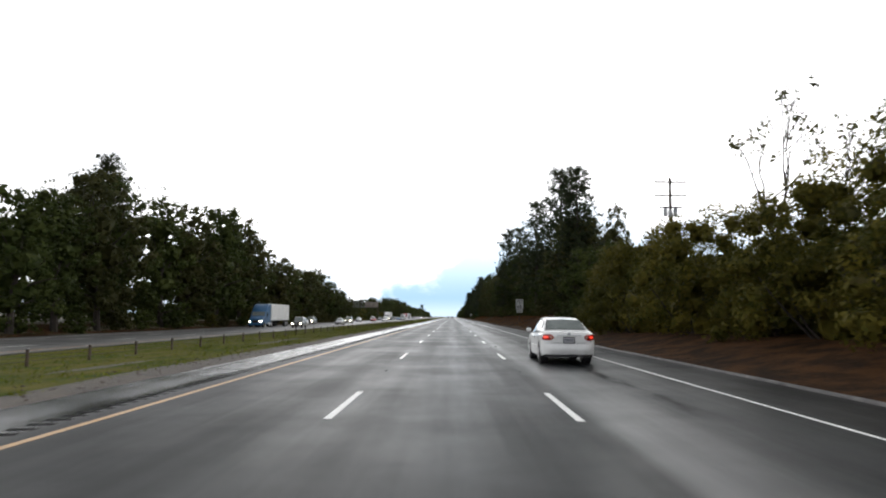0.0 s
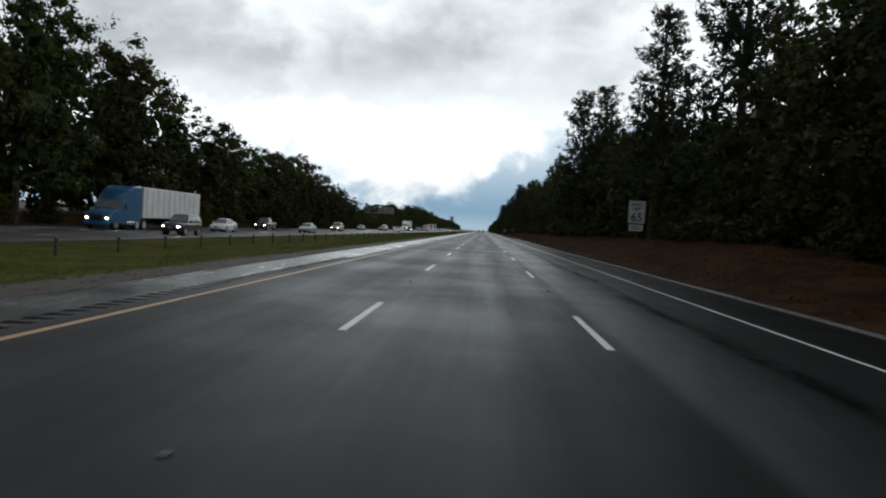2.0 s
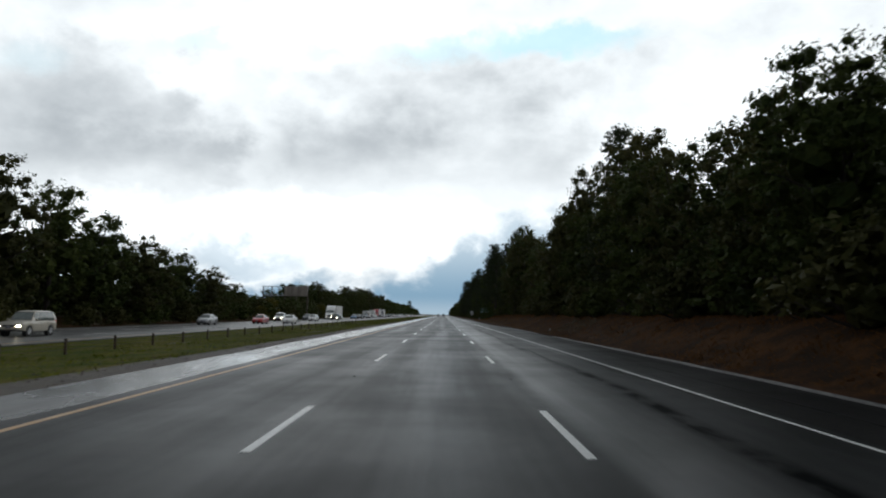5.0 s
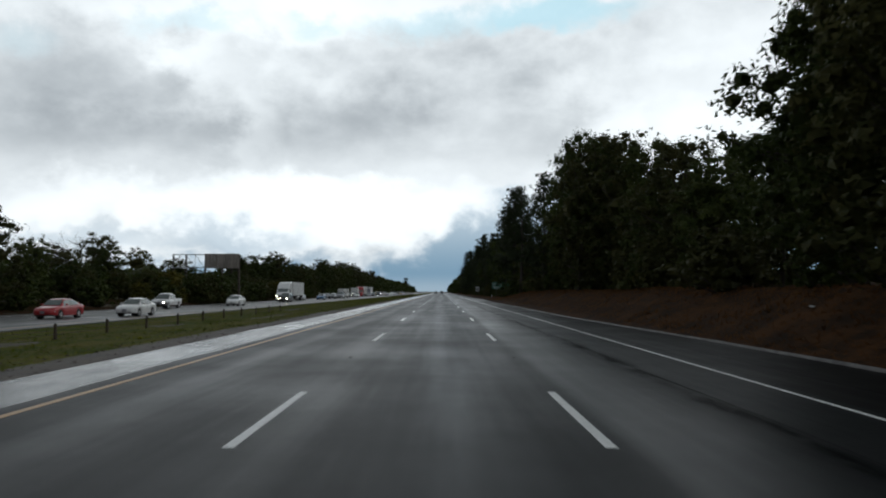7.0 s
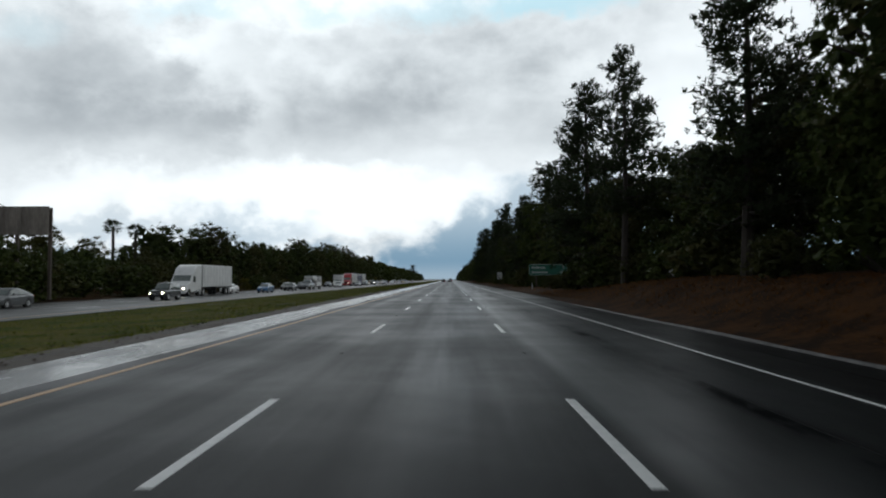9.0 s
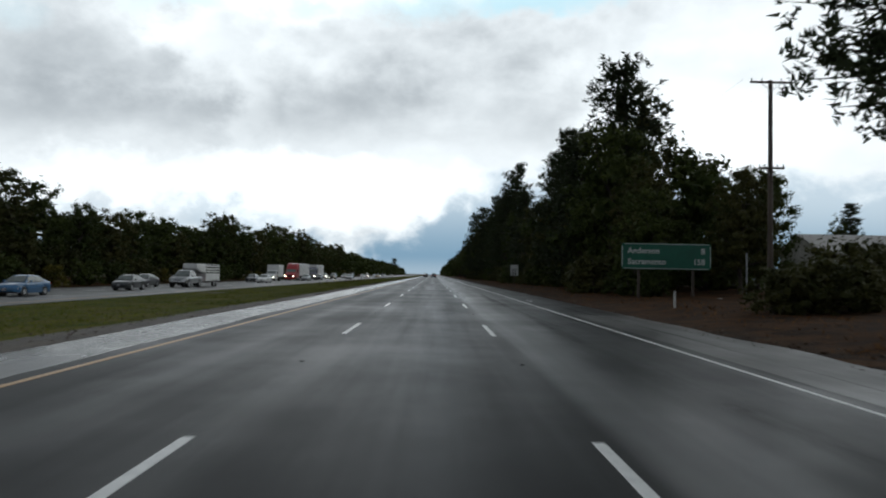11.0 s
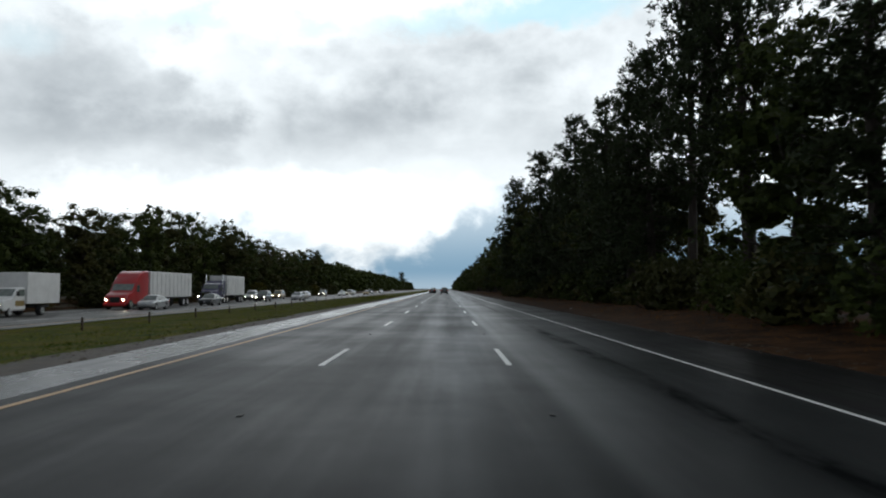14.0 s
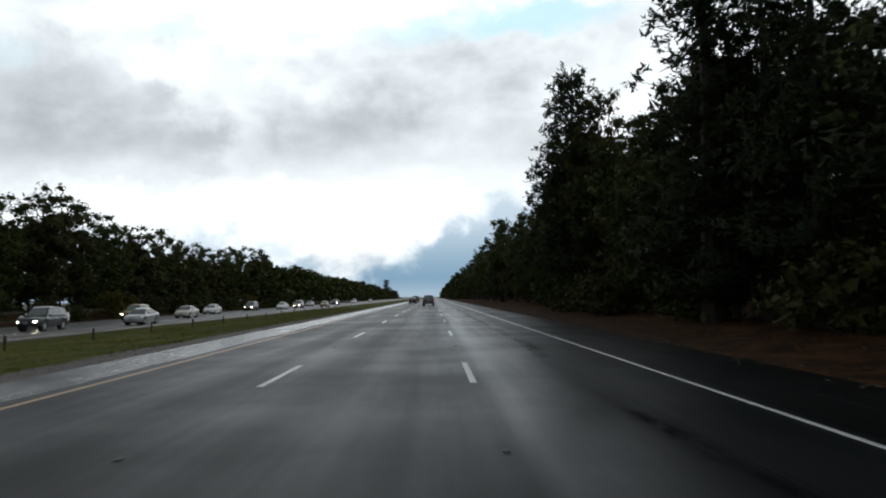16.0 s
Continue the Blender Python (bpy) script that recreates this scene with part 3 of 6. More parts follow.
grass("median_grass", 140000, (-22.1, -8.35), (0, 620), 0.075, "short wet green and yellowing grass on the median")
grass("median_weeds", 6000, (-21.5, -9.3), (0, 640), 0.14, "taller weed tufts on the median")
DRY = leaf_material("dry_grass", (0.10, 0.042, 0.014), (0.21, 0.105, 0.04), 0.8, 0.35)
grass("bank_grass", 42000, (8.7, 13.6), (64, 345), 0.10, "dry orange-brown grass and needles on the bank", DRY)
grass("verge_grass", 7000, (9.6, 14.5), (345, 640), 0.11, "thin dry brown grass below the trees", DRY)
grass("dry_weeds", 260, (9.6, 11.6), (200, 209), 0.26, "patch of pale dry weeds on the bank", material("pale_dry_weed", (0.09, 0.068, 0.034), (0.05, 0.036, 0.018), 0.8))
grass("far_verge_grass", 9000, (-44, -37.3), (20, 700), 0.5, "rough dull grass below the far trees", DULL_LEAF)

# ---- trees and shrubs ----
def leaves(centres, radii, count, size, flat=0.8, seed=0, reach=5.0):
    """Leaf cards strewn through clumps, denser towards the clumps' skin."""
    r = np.random.default_rng(seed)
    out = []
    middle = np.mean(np.array(centres), axis=0) if reach else np.zeros(3)
    reach = reach or 1e9
    for c, rad in zip(centres, radii):
        n = max(8, int(count * (rad ** 2)))
        d = r.normal(size=(n, 3))
        d /= np.linalg.norm(d, axis=1)[:, None]
        p = np.array(c) + d * (rad * r.uniform(0.25, 1.12, n) ** 0.6)[:, None] * np.array([1, 1, flat])
        face = d + 0.75 * r.normal(size=(n, 3)) / 1.7 + np.array([0, 0, 0.25])
        face /= np.linalg.norm(face, axis=1)[:, None]
        u = np.cross(face, r.normal(size=(n, 3)))
        u /= np.linalg.norm(u, axis=1)[:, None] + 1e-6
        w = np.cross(face, u)
        s = size * r.uniform(0.5, 1.25, n)
        a, b = u * s[:, None], w * (s * 0.55)[:, None]
        axis = (p - middle) / reach
        soft = d * 0.75 + axis * 0.6 + face * 0.35 + np.array([0, 0, 0.2])
        soft /= np.linalg.norm(soft, axis=1)[:, None] + 1e-6
        out.append(np.stack([p - a, p + 0.6 * a + b, p + 0.9 * a - b, soft], 1))
    return np.concatenate(out)


def cores(centres, radii, flat, seed, fine=True):
    """Dark leafy masses deep inside a crown or a clump, as loose facets with an uneven skin."""
    r = np.random.default_rng(seed)
    g = (1 + 5 ** 0.5) / 2
    p = np.array([(s * 1.0, t * g, 0.0) for s in (-1, 1) for t in (-1, 1)])
    p = np.concatenate([p, p[:, [2, 0, 1]], p[:, [1, 2, 0]]]) / math.hypot(1, g)
    sides = [q for q in itertools.combinations(range(12), 3) if all(np.linalg.norm(p[a] - p[b]) < 1.1 for a, b in itertools.combinations(q, 2))]
    pts, faces, between = list(p), [], {}
    for a, b, c in sides:
        m = []
        for e in ((a, b), (b, c), (a, c)):
            if e not in between:
                between[e] = len(pts)
                pts.append((p[e[0]] + p[e[1]]) / np.linalg.norm(p[e[0]] + p[e[1]]))
            m.append(between[e])
        faces += [(a, m[0], m[2]), (b, m[1], m[0]), (c, m[2], m[1]), tuple(m)]
    p, faces = (np.array(pts), np.array(faces)) if fine else (p, np.array(sides))
    out = []
    for c, rad in zip(centres, radii):
        turn = np.array(Euler(r.uniform(0, 6.28, 3)).to_matrix())
        q = (p @ turn.T) * (rad * r.uniform(0.7, 1.1, (len(p), 1))) * np.array([1, 1, flat]) + np.array(c)
        tri = q[faces]
        n = tri.mean(1) - np.array(c)
        # normals of the large masses lean down, which puts inner shade on them
        n = 0.5 * n / (np.linalg.norm(n, axis=1)[:, None] + 1e-6) + 0.55 * r.normal(size=n.shape) - np.array([0, 0, 0.3 if fine else -0.15])
        n /= np.linalg.norm(n, axis=1)[:, None]
        out.append(np.concatenate([tri, n[:, None]], 1))
    return np.concatenate(out)


def limb(shape, a, b, r0, r1, bow, r, n=5):
    a, b = Vector(a), Vector(b)
    side = Vector(r.normal(size=3)) * (b - a).length * bow
    pts = [a.lerp(b, i / n) + side * math.sin(math.pi * i / n) for i in range(n + 1)]
    shape.tube(pts, [r0 + (r1 - r0) * i / n for i in range(n + 1)], 4)


def broadleaf(name, label, mat, seed, h=13.0, spread=4.2, low=0.12, clumps=124, dense=62, size=0.178, group="roadside trees"):
    """A tree with a forked trunk, limbs and a full crown of many small leafy clumps that reaches nearly to the ground."""
    r = np.random.default_rng(seed)
    wood = Shape()
    lean = r.normal(0, 0.4, 2)
    fork = (lean[0] * 0.5, lean[1] * 0.5, h * 0.36)
    wood.tube([(0, 0, -0.3), (lean[0] * 0.15, lean[1] * 0.15, h * 0.12), (lean[0] * 0.3, 0.1, h * 0.24), fork], [0.34, 0.27, 0.23, 0.2], 7)
    bulge = r.uniform(0, 6.28, 3)

    def ring(k, a):
        """Half width of the crown at the share k of its height: fuller below the middle, with broad lobes."""
        w = 0.42 + 0.62 * math.sin(math.pi * min(1, 0.24 + 0.76 * k) ** 1.1)
        return spread * w * (1 + 0.13 * math.sin(2 * a + bulge[0] + 5 * k) + 0.10 * math.sin(3 * a + bulge[1] - 7 * k) + 0.06 * math.sin(13 * k + bulge[2]))

    cs, rs = [], []
    for i in range(clumps):
        k = (i + 0.5) / clumps
        a = 2.399 * i + r.normal(0, 0.3)
        d = ring(k, a) * (r.uniform(0.55, 1.0) if i % 4 else r.uniform(0.1, 0.6))
        cs.append((lean[0] * k + d * math.cos(a), lean[1] * k + d * math.sin(a), h * (low + (0.95 - low) * k ** 0.9) + r.normal(0, 0.4)))
        rs.append(r.uniform(0.6, 1.05) * spread / 4.2)
    for i in range(0, clumps, 9):
        c = cs[i]
        z0 = min(c[2] * 0.75, h * 0.7)
        k = min(1.0, z0 / (h * 0.36))
        base = (fork[0] * k, fork[1] * k, z0 if z0 < fork[2] else fork[2] + (z0 - fork[2]) * 0.6)
        limb(wood, base, c, 0.1, 0.025, 0.06, r, 3)
    limb(wood, fork, (lean[0], lean[1], h * 0.88), 0.2, 0.03, 0.03, r)
    inner, thick = [], []
    for i in range(7):
        k = 0.04 + 0.62 * i / 6
        a = 2.399 * i
        w = ring(k, a)
        inner.append((lean[0] * k + 0.24 * w * math.cos(a), lean[1] * k + 0.24 * w * math.sin(a), h * (low + 0.04 + (0.93 - low) * k ** 0.9)))
        thick.append(min(0.30 * w, h * 0.10))
    # thin outer sprays break up the outline
    spray = [(c[0] * 1.1 + r.normal(0, 0.4), c[1] * 1.1 + r.normal(0, 0.4), c[2] + abs(r.normal(0.25, 0.35))) for c in cs[::2]]
    tree = thing(name, label, "tree", group)
    part("trunk", wood, BARK, tree, smooth=50)
    hearts = [(c, 0.47 * q) for c, q in zip(cs, rs)]
    cards = np.concatenate([leaves(cs, rs, dense, size, 0.75, seed), cores(inner, thick, 0.9, seed + 3), cores([c for c, q in hearts], [q for c, q in hearts], 0.75, seed + 4, False), leaves(spray, [0.55] * len(spray), 0.8 * dense, size * 0.85, 1.0, seed + 1)])
    part("crown", card_mesh("crown", cards, mat), None, tree)
    return tree


def pine(name, label, seed, h=20.0, bare=0.22, reach=3.6, mat=None, open_crown=0.5, group="roadside trees"):
    """A pine with a straight trunk, uneven whorls of branches and tufts of needles."""
    r = np.random.default_rng(seed)
    wood = Shape()
    sway = r.normal(0, 0.25, 2)

    def stem(z):
        return Vector((sway[0] * math.sin(z / h * 3), sway[1] * math.sin(z / h * 2.4), z))
    wood.tube([stem(h * i / 9) - Vector((0, 0, 0.3 if i == 0 else 0)) for i in range(10)], [0.36 * (1 - i / 9.6) + 0.02 for i in range(10)], 7)
    cards = []
    z = h * bare
    while z < h * 0.985:
        k = (z / h - bare) / (1 - bare)
        for _ in range(int(r.integers(4, 7))):
            length = reach * max(0.02, 1.02 - k) ** 0.55 * r.uniform(0.5, 1.1) + 0.4
            if r.random() < 0.12:
                length *= 0.3
            a = r.uniform(0, 2 * math.pi)
            rise = r.uniform(-0.25, 0.2) + 0.5 * k
            p0 = stem(z)
            tip = p0 + Vector((math.cos(a) * length, math.sin(a) * length, rise * length))
            mid = p0.lerp(tip, 0.5) + Vector((0, 0, -0.08 * length))
            wood.tube([p0, mid, tip], [0.05 * (1.2 - k), 0.035 * (1.2 - k), 0.012], 4, False)
            n = max(4, int(length * 3.4))
            for i in range(n):
                f = 0.28 + 0.72 * (i + r.random()) / n
                q = p0.lerp(mid, f * 2) if f < 0.5 else mid.lerp(tip, f * 2 - 1)
                c = np.array(q) + r.normal(0, 0.2, 3) * (0.6 + length * 0.25)
                m = 10
                d = r.normal(size=(m, 3)) + np.array([math.cos(a) * 0.6, math.sin(a) * 0.6, 0.5])
                d /= np.linalg.norm(d, axis=1)[:, None]
                w = np.cross(d, r.normal(size=(m, 3)))
                w /= np.linalg.norm(w, axis=1)[:, None] + 1e-6
                s = r.uniform(0.18, 0.4, m)[:, None]
                c = c + r.normal(0, 0.13, (m, 3))
                soft = d * 0.5 + (c - np.array(p0)) / (length + 0.3) + np.array([0, 0, 0.35])
                soft /= np.linalg.norm(soft, axis=1)[:, None]
                cards.append(np.stack([c - 0.3 * d * s - w * s * 0.24, c - 0.2 * d * s + w * s * 0.24, c + d * s, soft], 1))
        z += h * r.uniform(0.016, 0.034)
    tree = thing(name, label, "tree", group)
    part("trunk", wood, BARK, tree, smooth=50)
    part("crown", card_mesh("crown", np.concatenate(cards), mat or NEEDLE), None, tree)
    return tree


def shrub(name, label, mat, seed, h=3.2, spread=2.0, size=0.16, dense=56, group="roadside shrubs"):
    r = np.random.default_rng(seed)
    wood = Shape()
    cs, rs = [], []
    for i in range(48):
        k = (i + 0.5) / 48
        a, d = 2.399 * i, spread * math.sqrt(r.uniform(0.1, 1)) * (1.0 - 0.5 * k * k)
        cs.append((d * math.cos(a), d * math.sin(a), 0.3 + (h - 0.75) * k + r.normal(0, 0.15)))
        rs.append(r.uniform(0.34, 0.6) * spread / 2.0)
        if i % 5 == 0:
            limb(wood, (d * 0.15 * math.cos(a), d * 0.15 * math.sin(a), -0.1), cs[-1], 0.05, 0.012, 0.08, r, 3)
    inner = [(0.25 * spread * math.cos(2.4 * i), 0.25 * spread * math.sin(2.4 * i), 0.3 + (h - 1.0) * (i + 0.4) / 6) for i in range(6)]
    bush = thing(name, label, "shrub", group)
    part("stem", wood, BARK, bush, smooth=50)
    spray = [(c[0] * 1.12 + r.normal(0, 0.25), c[1] * 1.12 + r.normal(0, 0.25), c[2] + abs(r.normal(0.05, 0.12))) for c in cs[::2]]
    cards = np.concatenate([leaves(cs, rs, dense, size, 0.85, seed), leaves(spray, [0.36] * len(spray), dense, size * 0.8, 1.0, seed + 5), cores(inner, [0.32 * spread * (1 - 0.09 * i) for i in range(6)], 0.8, seed + 9), cores(cs[::2], [0.6 * q for q in rs[::2]], 0.85, seed + 11, False)])
    part("foliage", card_mesh("foliage", cards, mat), None, bush)
    return bush


def bare_tree(seed, label, h=12.0, leafy=True):
    r = np.random.default_rng(seed)
    wood = Shape()
    cards_at = []

    def grow(p, d, length, rad, level):
        q = p + d * length
        wood.tube([p, p.lerp(q, 0.5) + Vector(r.normal(0, 0.05, 3)) * length, q], [rad, rad * 0.8, rad * 0.6], 5 if level < 2 else 3, False)
        if level >= 4:
            cards_at.append(tuple(q))
            return
        for _ in range(3 if level else 4):
            e = (d + Vector(r.normal(0, 0.48, 3)) + Vector((0, 0, 0.12))).normalized()
            grow(q, e, length * r.uniform(0.55, 0.85), rad * 0.55, level + 1)
    grow(Vector((0, 0, -0.2)), Vector((0, 0, 1)), h * 0.28, 0.17, 0)
    tree = thing("sparse_tree", label, "tree", "roadside trees")
    part("trunk", wood, BARK, tree)
    if not leafy:
        return tree
    keep = [c for c in cards_at if r.random() < 0.62]
    part("crown", card_mesh("crown", leaves(keep, [0.42] * len(keep), 50, 0.15, 1.0, seed), DULL_LEAF), None, tree)
    return tree


def palm(h):
    r = np.random.default_rng(int(h * 10))
    wood = Shape()
    wood.tube([(0, 0, -0.2), (0.05, 0, h * 0.3), (0.1, 0, h * 0.65), (0.06, 0, h)], [0.3, 0.22, 0.2, 0.2], 8)
    tree = thing("palm_tree", "slender fan palm with a round dark crown", "palm tree", "palms beyond the far carriageway")
    part("trunk", wood, BARK, tree, smooth=50)
    cards = []
    for i in range(60):
        a, e = r.uniform(0, 2 * math.pi), r.uniform(-0.9, 1.3)
        d = np.array([math.cos(a) * math.cos(e), math.sin(a) * math.cos(e), math.sin(e)])
        stalk = np.array([0.06, 0, h]) + d * r.uniform(0.5, 0.9)
        for k in range(9):
            v = d + r.normal(0, 0.45, 3)
            v /= np.linalg.norm(v)
            w = np.cross(v, r.normal(size=3))
            w *= 0.05 / (np.linalg.norm(w) + 1e-6)
            tip = stalk + v * r.uniform(0.5, 0.9) - np.array([0, 0, 0.12])
            cards.append([stalk + v * 0.1 + w, tip, stalk + v * 0.1 - w])
    part("crown", card_mesh("crown", np.array(cards), PALM_LEAF), None, tree)
    return tree


# copy_thing multiplies the original's scale in, so copies are given the scale relative to it
def plant_all(rows):
    first = {}
    for kind, x, y, h, wide, turn in rows:
        make, own = PLANTS[kind]
        z = ground_height(x, y) - 0.1
        s = h / own
        if kind not in first:
            first[kind] = make()
            original = first[kind]
            original.matrix_basis = pose(x, y, z, 0, 0, turn) @ Matrix.Diagonal((s * wide, s * wide, s, 1))
        else:
            k = first[kind].scale
            copy_thing(first[kind], pose(x, y, z, 0, 0, turn) @ Matrix.Diagonal((s * wide / k[0], s * wide / k[1], s / k[2], 1)))


OAK = "dense dark green oak with leaves down to the ground"
PLANTS = {
    "oak_a": (lambda: broadleaf("oak_tree", OAK, OAK_LEAF, 11), 13.0),
    "oak_b": (lambda: broadleaf("oak_tree", OAK, OAK_LEAF, 12, spread=4.8, clumps=130), 13.0),
    "oak_c": (lambda: broadleaf("oak_tree", "tall narrow dull green tree with uneven crown", DULL_LEAF, 13, spread=3.4, clumps=105), 13.0),
    "oak_d": (lambda: broadleaf("oak_tree", "broad dull green roadside tree", DULL_LEAF, 14, spread=4.4, low=0.2), 13.0),
    "far_a": (lambda: broadleaf("oak_tree", "dark rounded oak beyond the far carriageway", OAK_LEAF, 21, clumps=100, dense=46, size=0.2, group="trees beyond the far carriageway"), 13.0),
    "far_b": (lambda: broadleaf("oak_tree", "dull green tree beyond the far carriageway", DULL_LEAF, 22, spread=4.7, clumps=105, dense=46, size=0.2, group="trees beyond the far carriageway"), 13.0),
    "far_c": (lambda: broadleaf("oak_tree", "tall dark oak with a lumpy crown beyond the far carriageway", OAK_LEAF, 23, spread=3.6, clumps=95, dense=46, size=0.2, group="trees beyond the far carriageway"), 13.0),
    "remote_a": (lambda: broadleaf("oak_tree", "distant dark oak beside the highway", OAK_LEAF, 24, clumps=54, dense=30, size=0.3, group="distant trees"), 13.0),
    "remote_b": (lambda: broadleaf("oak_tree", "distant dull green tree beside the highway", DULL_LEAF, 25, spread=4.6, clumps=54, dense=30, size=0.3, group="distant trees"), 13.0),
    "pine_a": (lambda: pine("pine_tree", "tall dark pine with open ragged crown", 31), 20.0),
    "pine_b": (lambda: pine("pine_tree", "tall grey-green pine with clustered branches", 32, reach=4.3, bare=0.16), 20.0),
    "pine_d": (lambda: pine("pine_tree", "tall pine with a bare lower trunk and spreading high branches", 35, reach=4.6, bare=0.34), 20.0),
    "pine_c": (lambda: pine("pine_tree", "slim pointed conifer with short branches", 33, reach=2.9, bare=0.08), 20.0),
    "hedge_a": (lambda: shrub("shrub", "large yellowing olive-green roadside bush", GOLD_LEAF, 45, h=5.6, spread=2.6, size=0.095, dense=480), 5.6),
    "hedge_b": (lambda: shrub("shrub", "rounded olive bush turning yellow", GOLD_LEAF, 46, h=5.6, spread=2.9, size=0.097, dense=440), 5.6),
    "bush_gold": (lambda: shrub("shrub", "large yellowing olive-green roadside bush", GOLD_LEAF, 41, h=5.6, spread=2.6, size=0.14, dense=190), 5.6),
    "bush_dark": (lambda: shrub("shrub", "low dark green shrub under the trees", OAK_LEAF, 43), 3.2),
    "bush_dull": (lambda: shrub("shrub", "low dull green shrub", DULL_LEAF, 44, spread=2.3), 3.2),
    "sparse": (lambda: bare_tree(51, "thin half-bare tree with few leaves above the hedge"), 12.0),
    "bare": (lambda: bare_tree(53, "leafless grey tree with fine bare twigs behind the shrubs", leafy=False), 12.0),
    "palm": (lambda: palm(8.8), 8.8),
}

woods = random.Random(5)
rows = []
# along the outer shoulder: the heights of the tree line every six metres
RIGHT_TOPS = [6.6, 6.2, 5.8, 6.4, 6, 6.7, 6.5, 6.3, 6, 6.8, 9.5, 19.4, 15, 15.5, 9.5, 24.3, 9.5, 21, 13, 12.5, 13.6, 14.5, 15, 15, 14, 12.5, 12.2,
              12, 12, 12.5, 13, 16.5, 17.8, 13, 12.5, 13.2, 13.8, 6.8, 9, 11, 12.6, 15.2, 15.5, 16.4, 14.5, 14.2, 10.5, 17, 10, 10, 17.4, 10, 10.5,
              20.4, 11, 0, 0, 0, 0, 0, 8, 11, 15, 15.5, 15.8, 17.8, 16, 11.5, 0, 7.5, 14.2, 15, 13, 0, 0, 17.8, 16, 17.2, 16, 16.2, 20, 16, 16, 13.6,
              12.5, 13.5, 14, 15, 14.6, 13.2, 13, 12.6]
CHOSEN = {47: "pine_b", 50: "pine_d", 53: "pine_b", 70: "pine_c", 71: "pine_c"}
conifers, oaks = ("pine_b", "pine_c", "pine_a"), ("oak_a", "oak_c", "oak_b", "oak_d")
for i, h in enumerate(RIGHT_TOPS):
    y = 18 + 6 * i + woods.uniform(-0.8, 0.8)
    if h == 0:
        continue
    turn = woods.uniform(0, 360)
    if y > 70:
        h -= ground_height(15, y) - 0.2
    if y < 70:
        rows.append((("hedge_a", "hedge_b")[i % 2], 12.6 + woods.uniform(-0.5, 0.5) + (2.0 if y > 58 else 0), y, h, 0.95, turn))
    elif h >= 15.2 or i in CHOSEN:
        kind = CHOSEN.get(i, conifers[i % 3])
        rows.append((kind, (17.4 if 98 < y < 112 else 12.9 if i in (47, 50, 53) else 14.6) + woods.uniform(-0.8, 0.8), y, h, {"pine_c": 1.3, "pine_b": 1.0, "pine_a": 1.05, "pine_d": 0.9}[kind], turn))
        if not 98 < y < 112 and i not in (70, 71, 75, 76):
            rows.append((oaks[i % 4], 16.4 + woods.uniform(-0.6, 0.6), y + 2, min(h - 4, 10.0 if 290 < y < 345 else 12.5), 1.0, turn + 90))
    else:
        rows.append((oaks[i % 4], 15.4 + woods.uniform(-0.7, 0.7), y, h * 0.97, 1.0 if h < 14 else 0.88, turn))
rows += [("pine_d", 15.3, 349.5, 18.8, 1.05, 0), ("oak_d", 14.6, 229, 13.0, 0.75, 30), ("oak_c", 15.0, 223, 16.4, 0.75, 120), ("oak_a", 15.5, 234, 12.6, 0.8, 75), ("sparse", 18.5, 40.5, 17.0, 0.95, 20), ("oak_c", 29.5, 131, 20.6, 0.62, 80), ("oak_d", 20.5, 376, 8.5, 0.85, 40), ("oak_b", 23.5, 380, 9.0, 0.85, 200), ("oak_c", 12.4, 271, 13.2, 0.8, 10),
         ("oak_b", 15.6, 284, 17.2, 0.6, 40), ("oak_a", 15.2, 290, 16.4, 0.6, 100), ("oak_d", 18.5, 441, 9.0, 0.9, 60),
         ("pine_b", 18.5, 396, 22.3, 1.3, 75), ("oak_c", 18.4, 397, 19.6, 0.95, 75), ("pine_b", 12.4, 154.5, 19.6, 0.9, 10), ("pine_a", 14.3, 148, 18.6, 0.95, 100), ("oak_c", 14.6, 152, 15.5, 0.8, 60), ("pine_d", 15.1, 454.2, 20.9, 0.95, 20), ("pine_d", 15.6, 464, 20.2, 0.9, 140), ("bush_dark", 21.5, 384, 5.5, 0.9, 0), ("bush_dull", 25, 388, 5.5, 0.9, 70), ("oak_d", 27.5, 392, 8.0, 0.9, 130), ("oak_c", 16.8, 466.5, 9.2, 0.75, 15), ("oak_c", 13.4, 536, 17.6, 0.62, 20), ("pine_c", 12.6, 510, 18.6, 1.25, 0), ("pine_b", 12.8, 537, 19.6, 1.0, 130), ("oak_a", 13.6, 541, 15.5, 0.8, 60)]
for y, h in zip(range(570, 760, 8), [12, 12, 13, 13, 14, 12, 13, 13, 12, 12] * 3):
    rows.append((woods.choice(("far_a", "far_b", "far_c") if y < 580 else ("remote_a", "remote_b", "remote_a")), 14.4 + woods.uniform(-1, 1.5), y + woods.uniform(-2, 2), h, 0.95, woods.uniform(0, 360)))
rows.append(("pine_c", 13.4, 606, 14.8, 1.3, 0))
# shrubs at the foot of the trees
for y in range(74, 560, 5):
    if 84 <= y <= 132 and woods.random() < 0.5 or 340 <= y <= 372:
        continue
    rows.append((woods.choice(("bush_dark", "bush_dull", "bush_dark")), 13.2 + woods.uniform(-0.8, 1.6), y + woods.uniform(-2, 2), woods.uniform(1.8, 3.6), 1.1, woods.uniform(0, 360)))
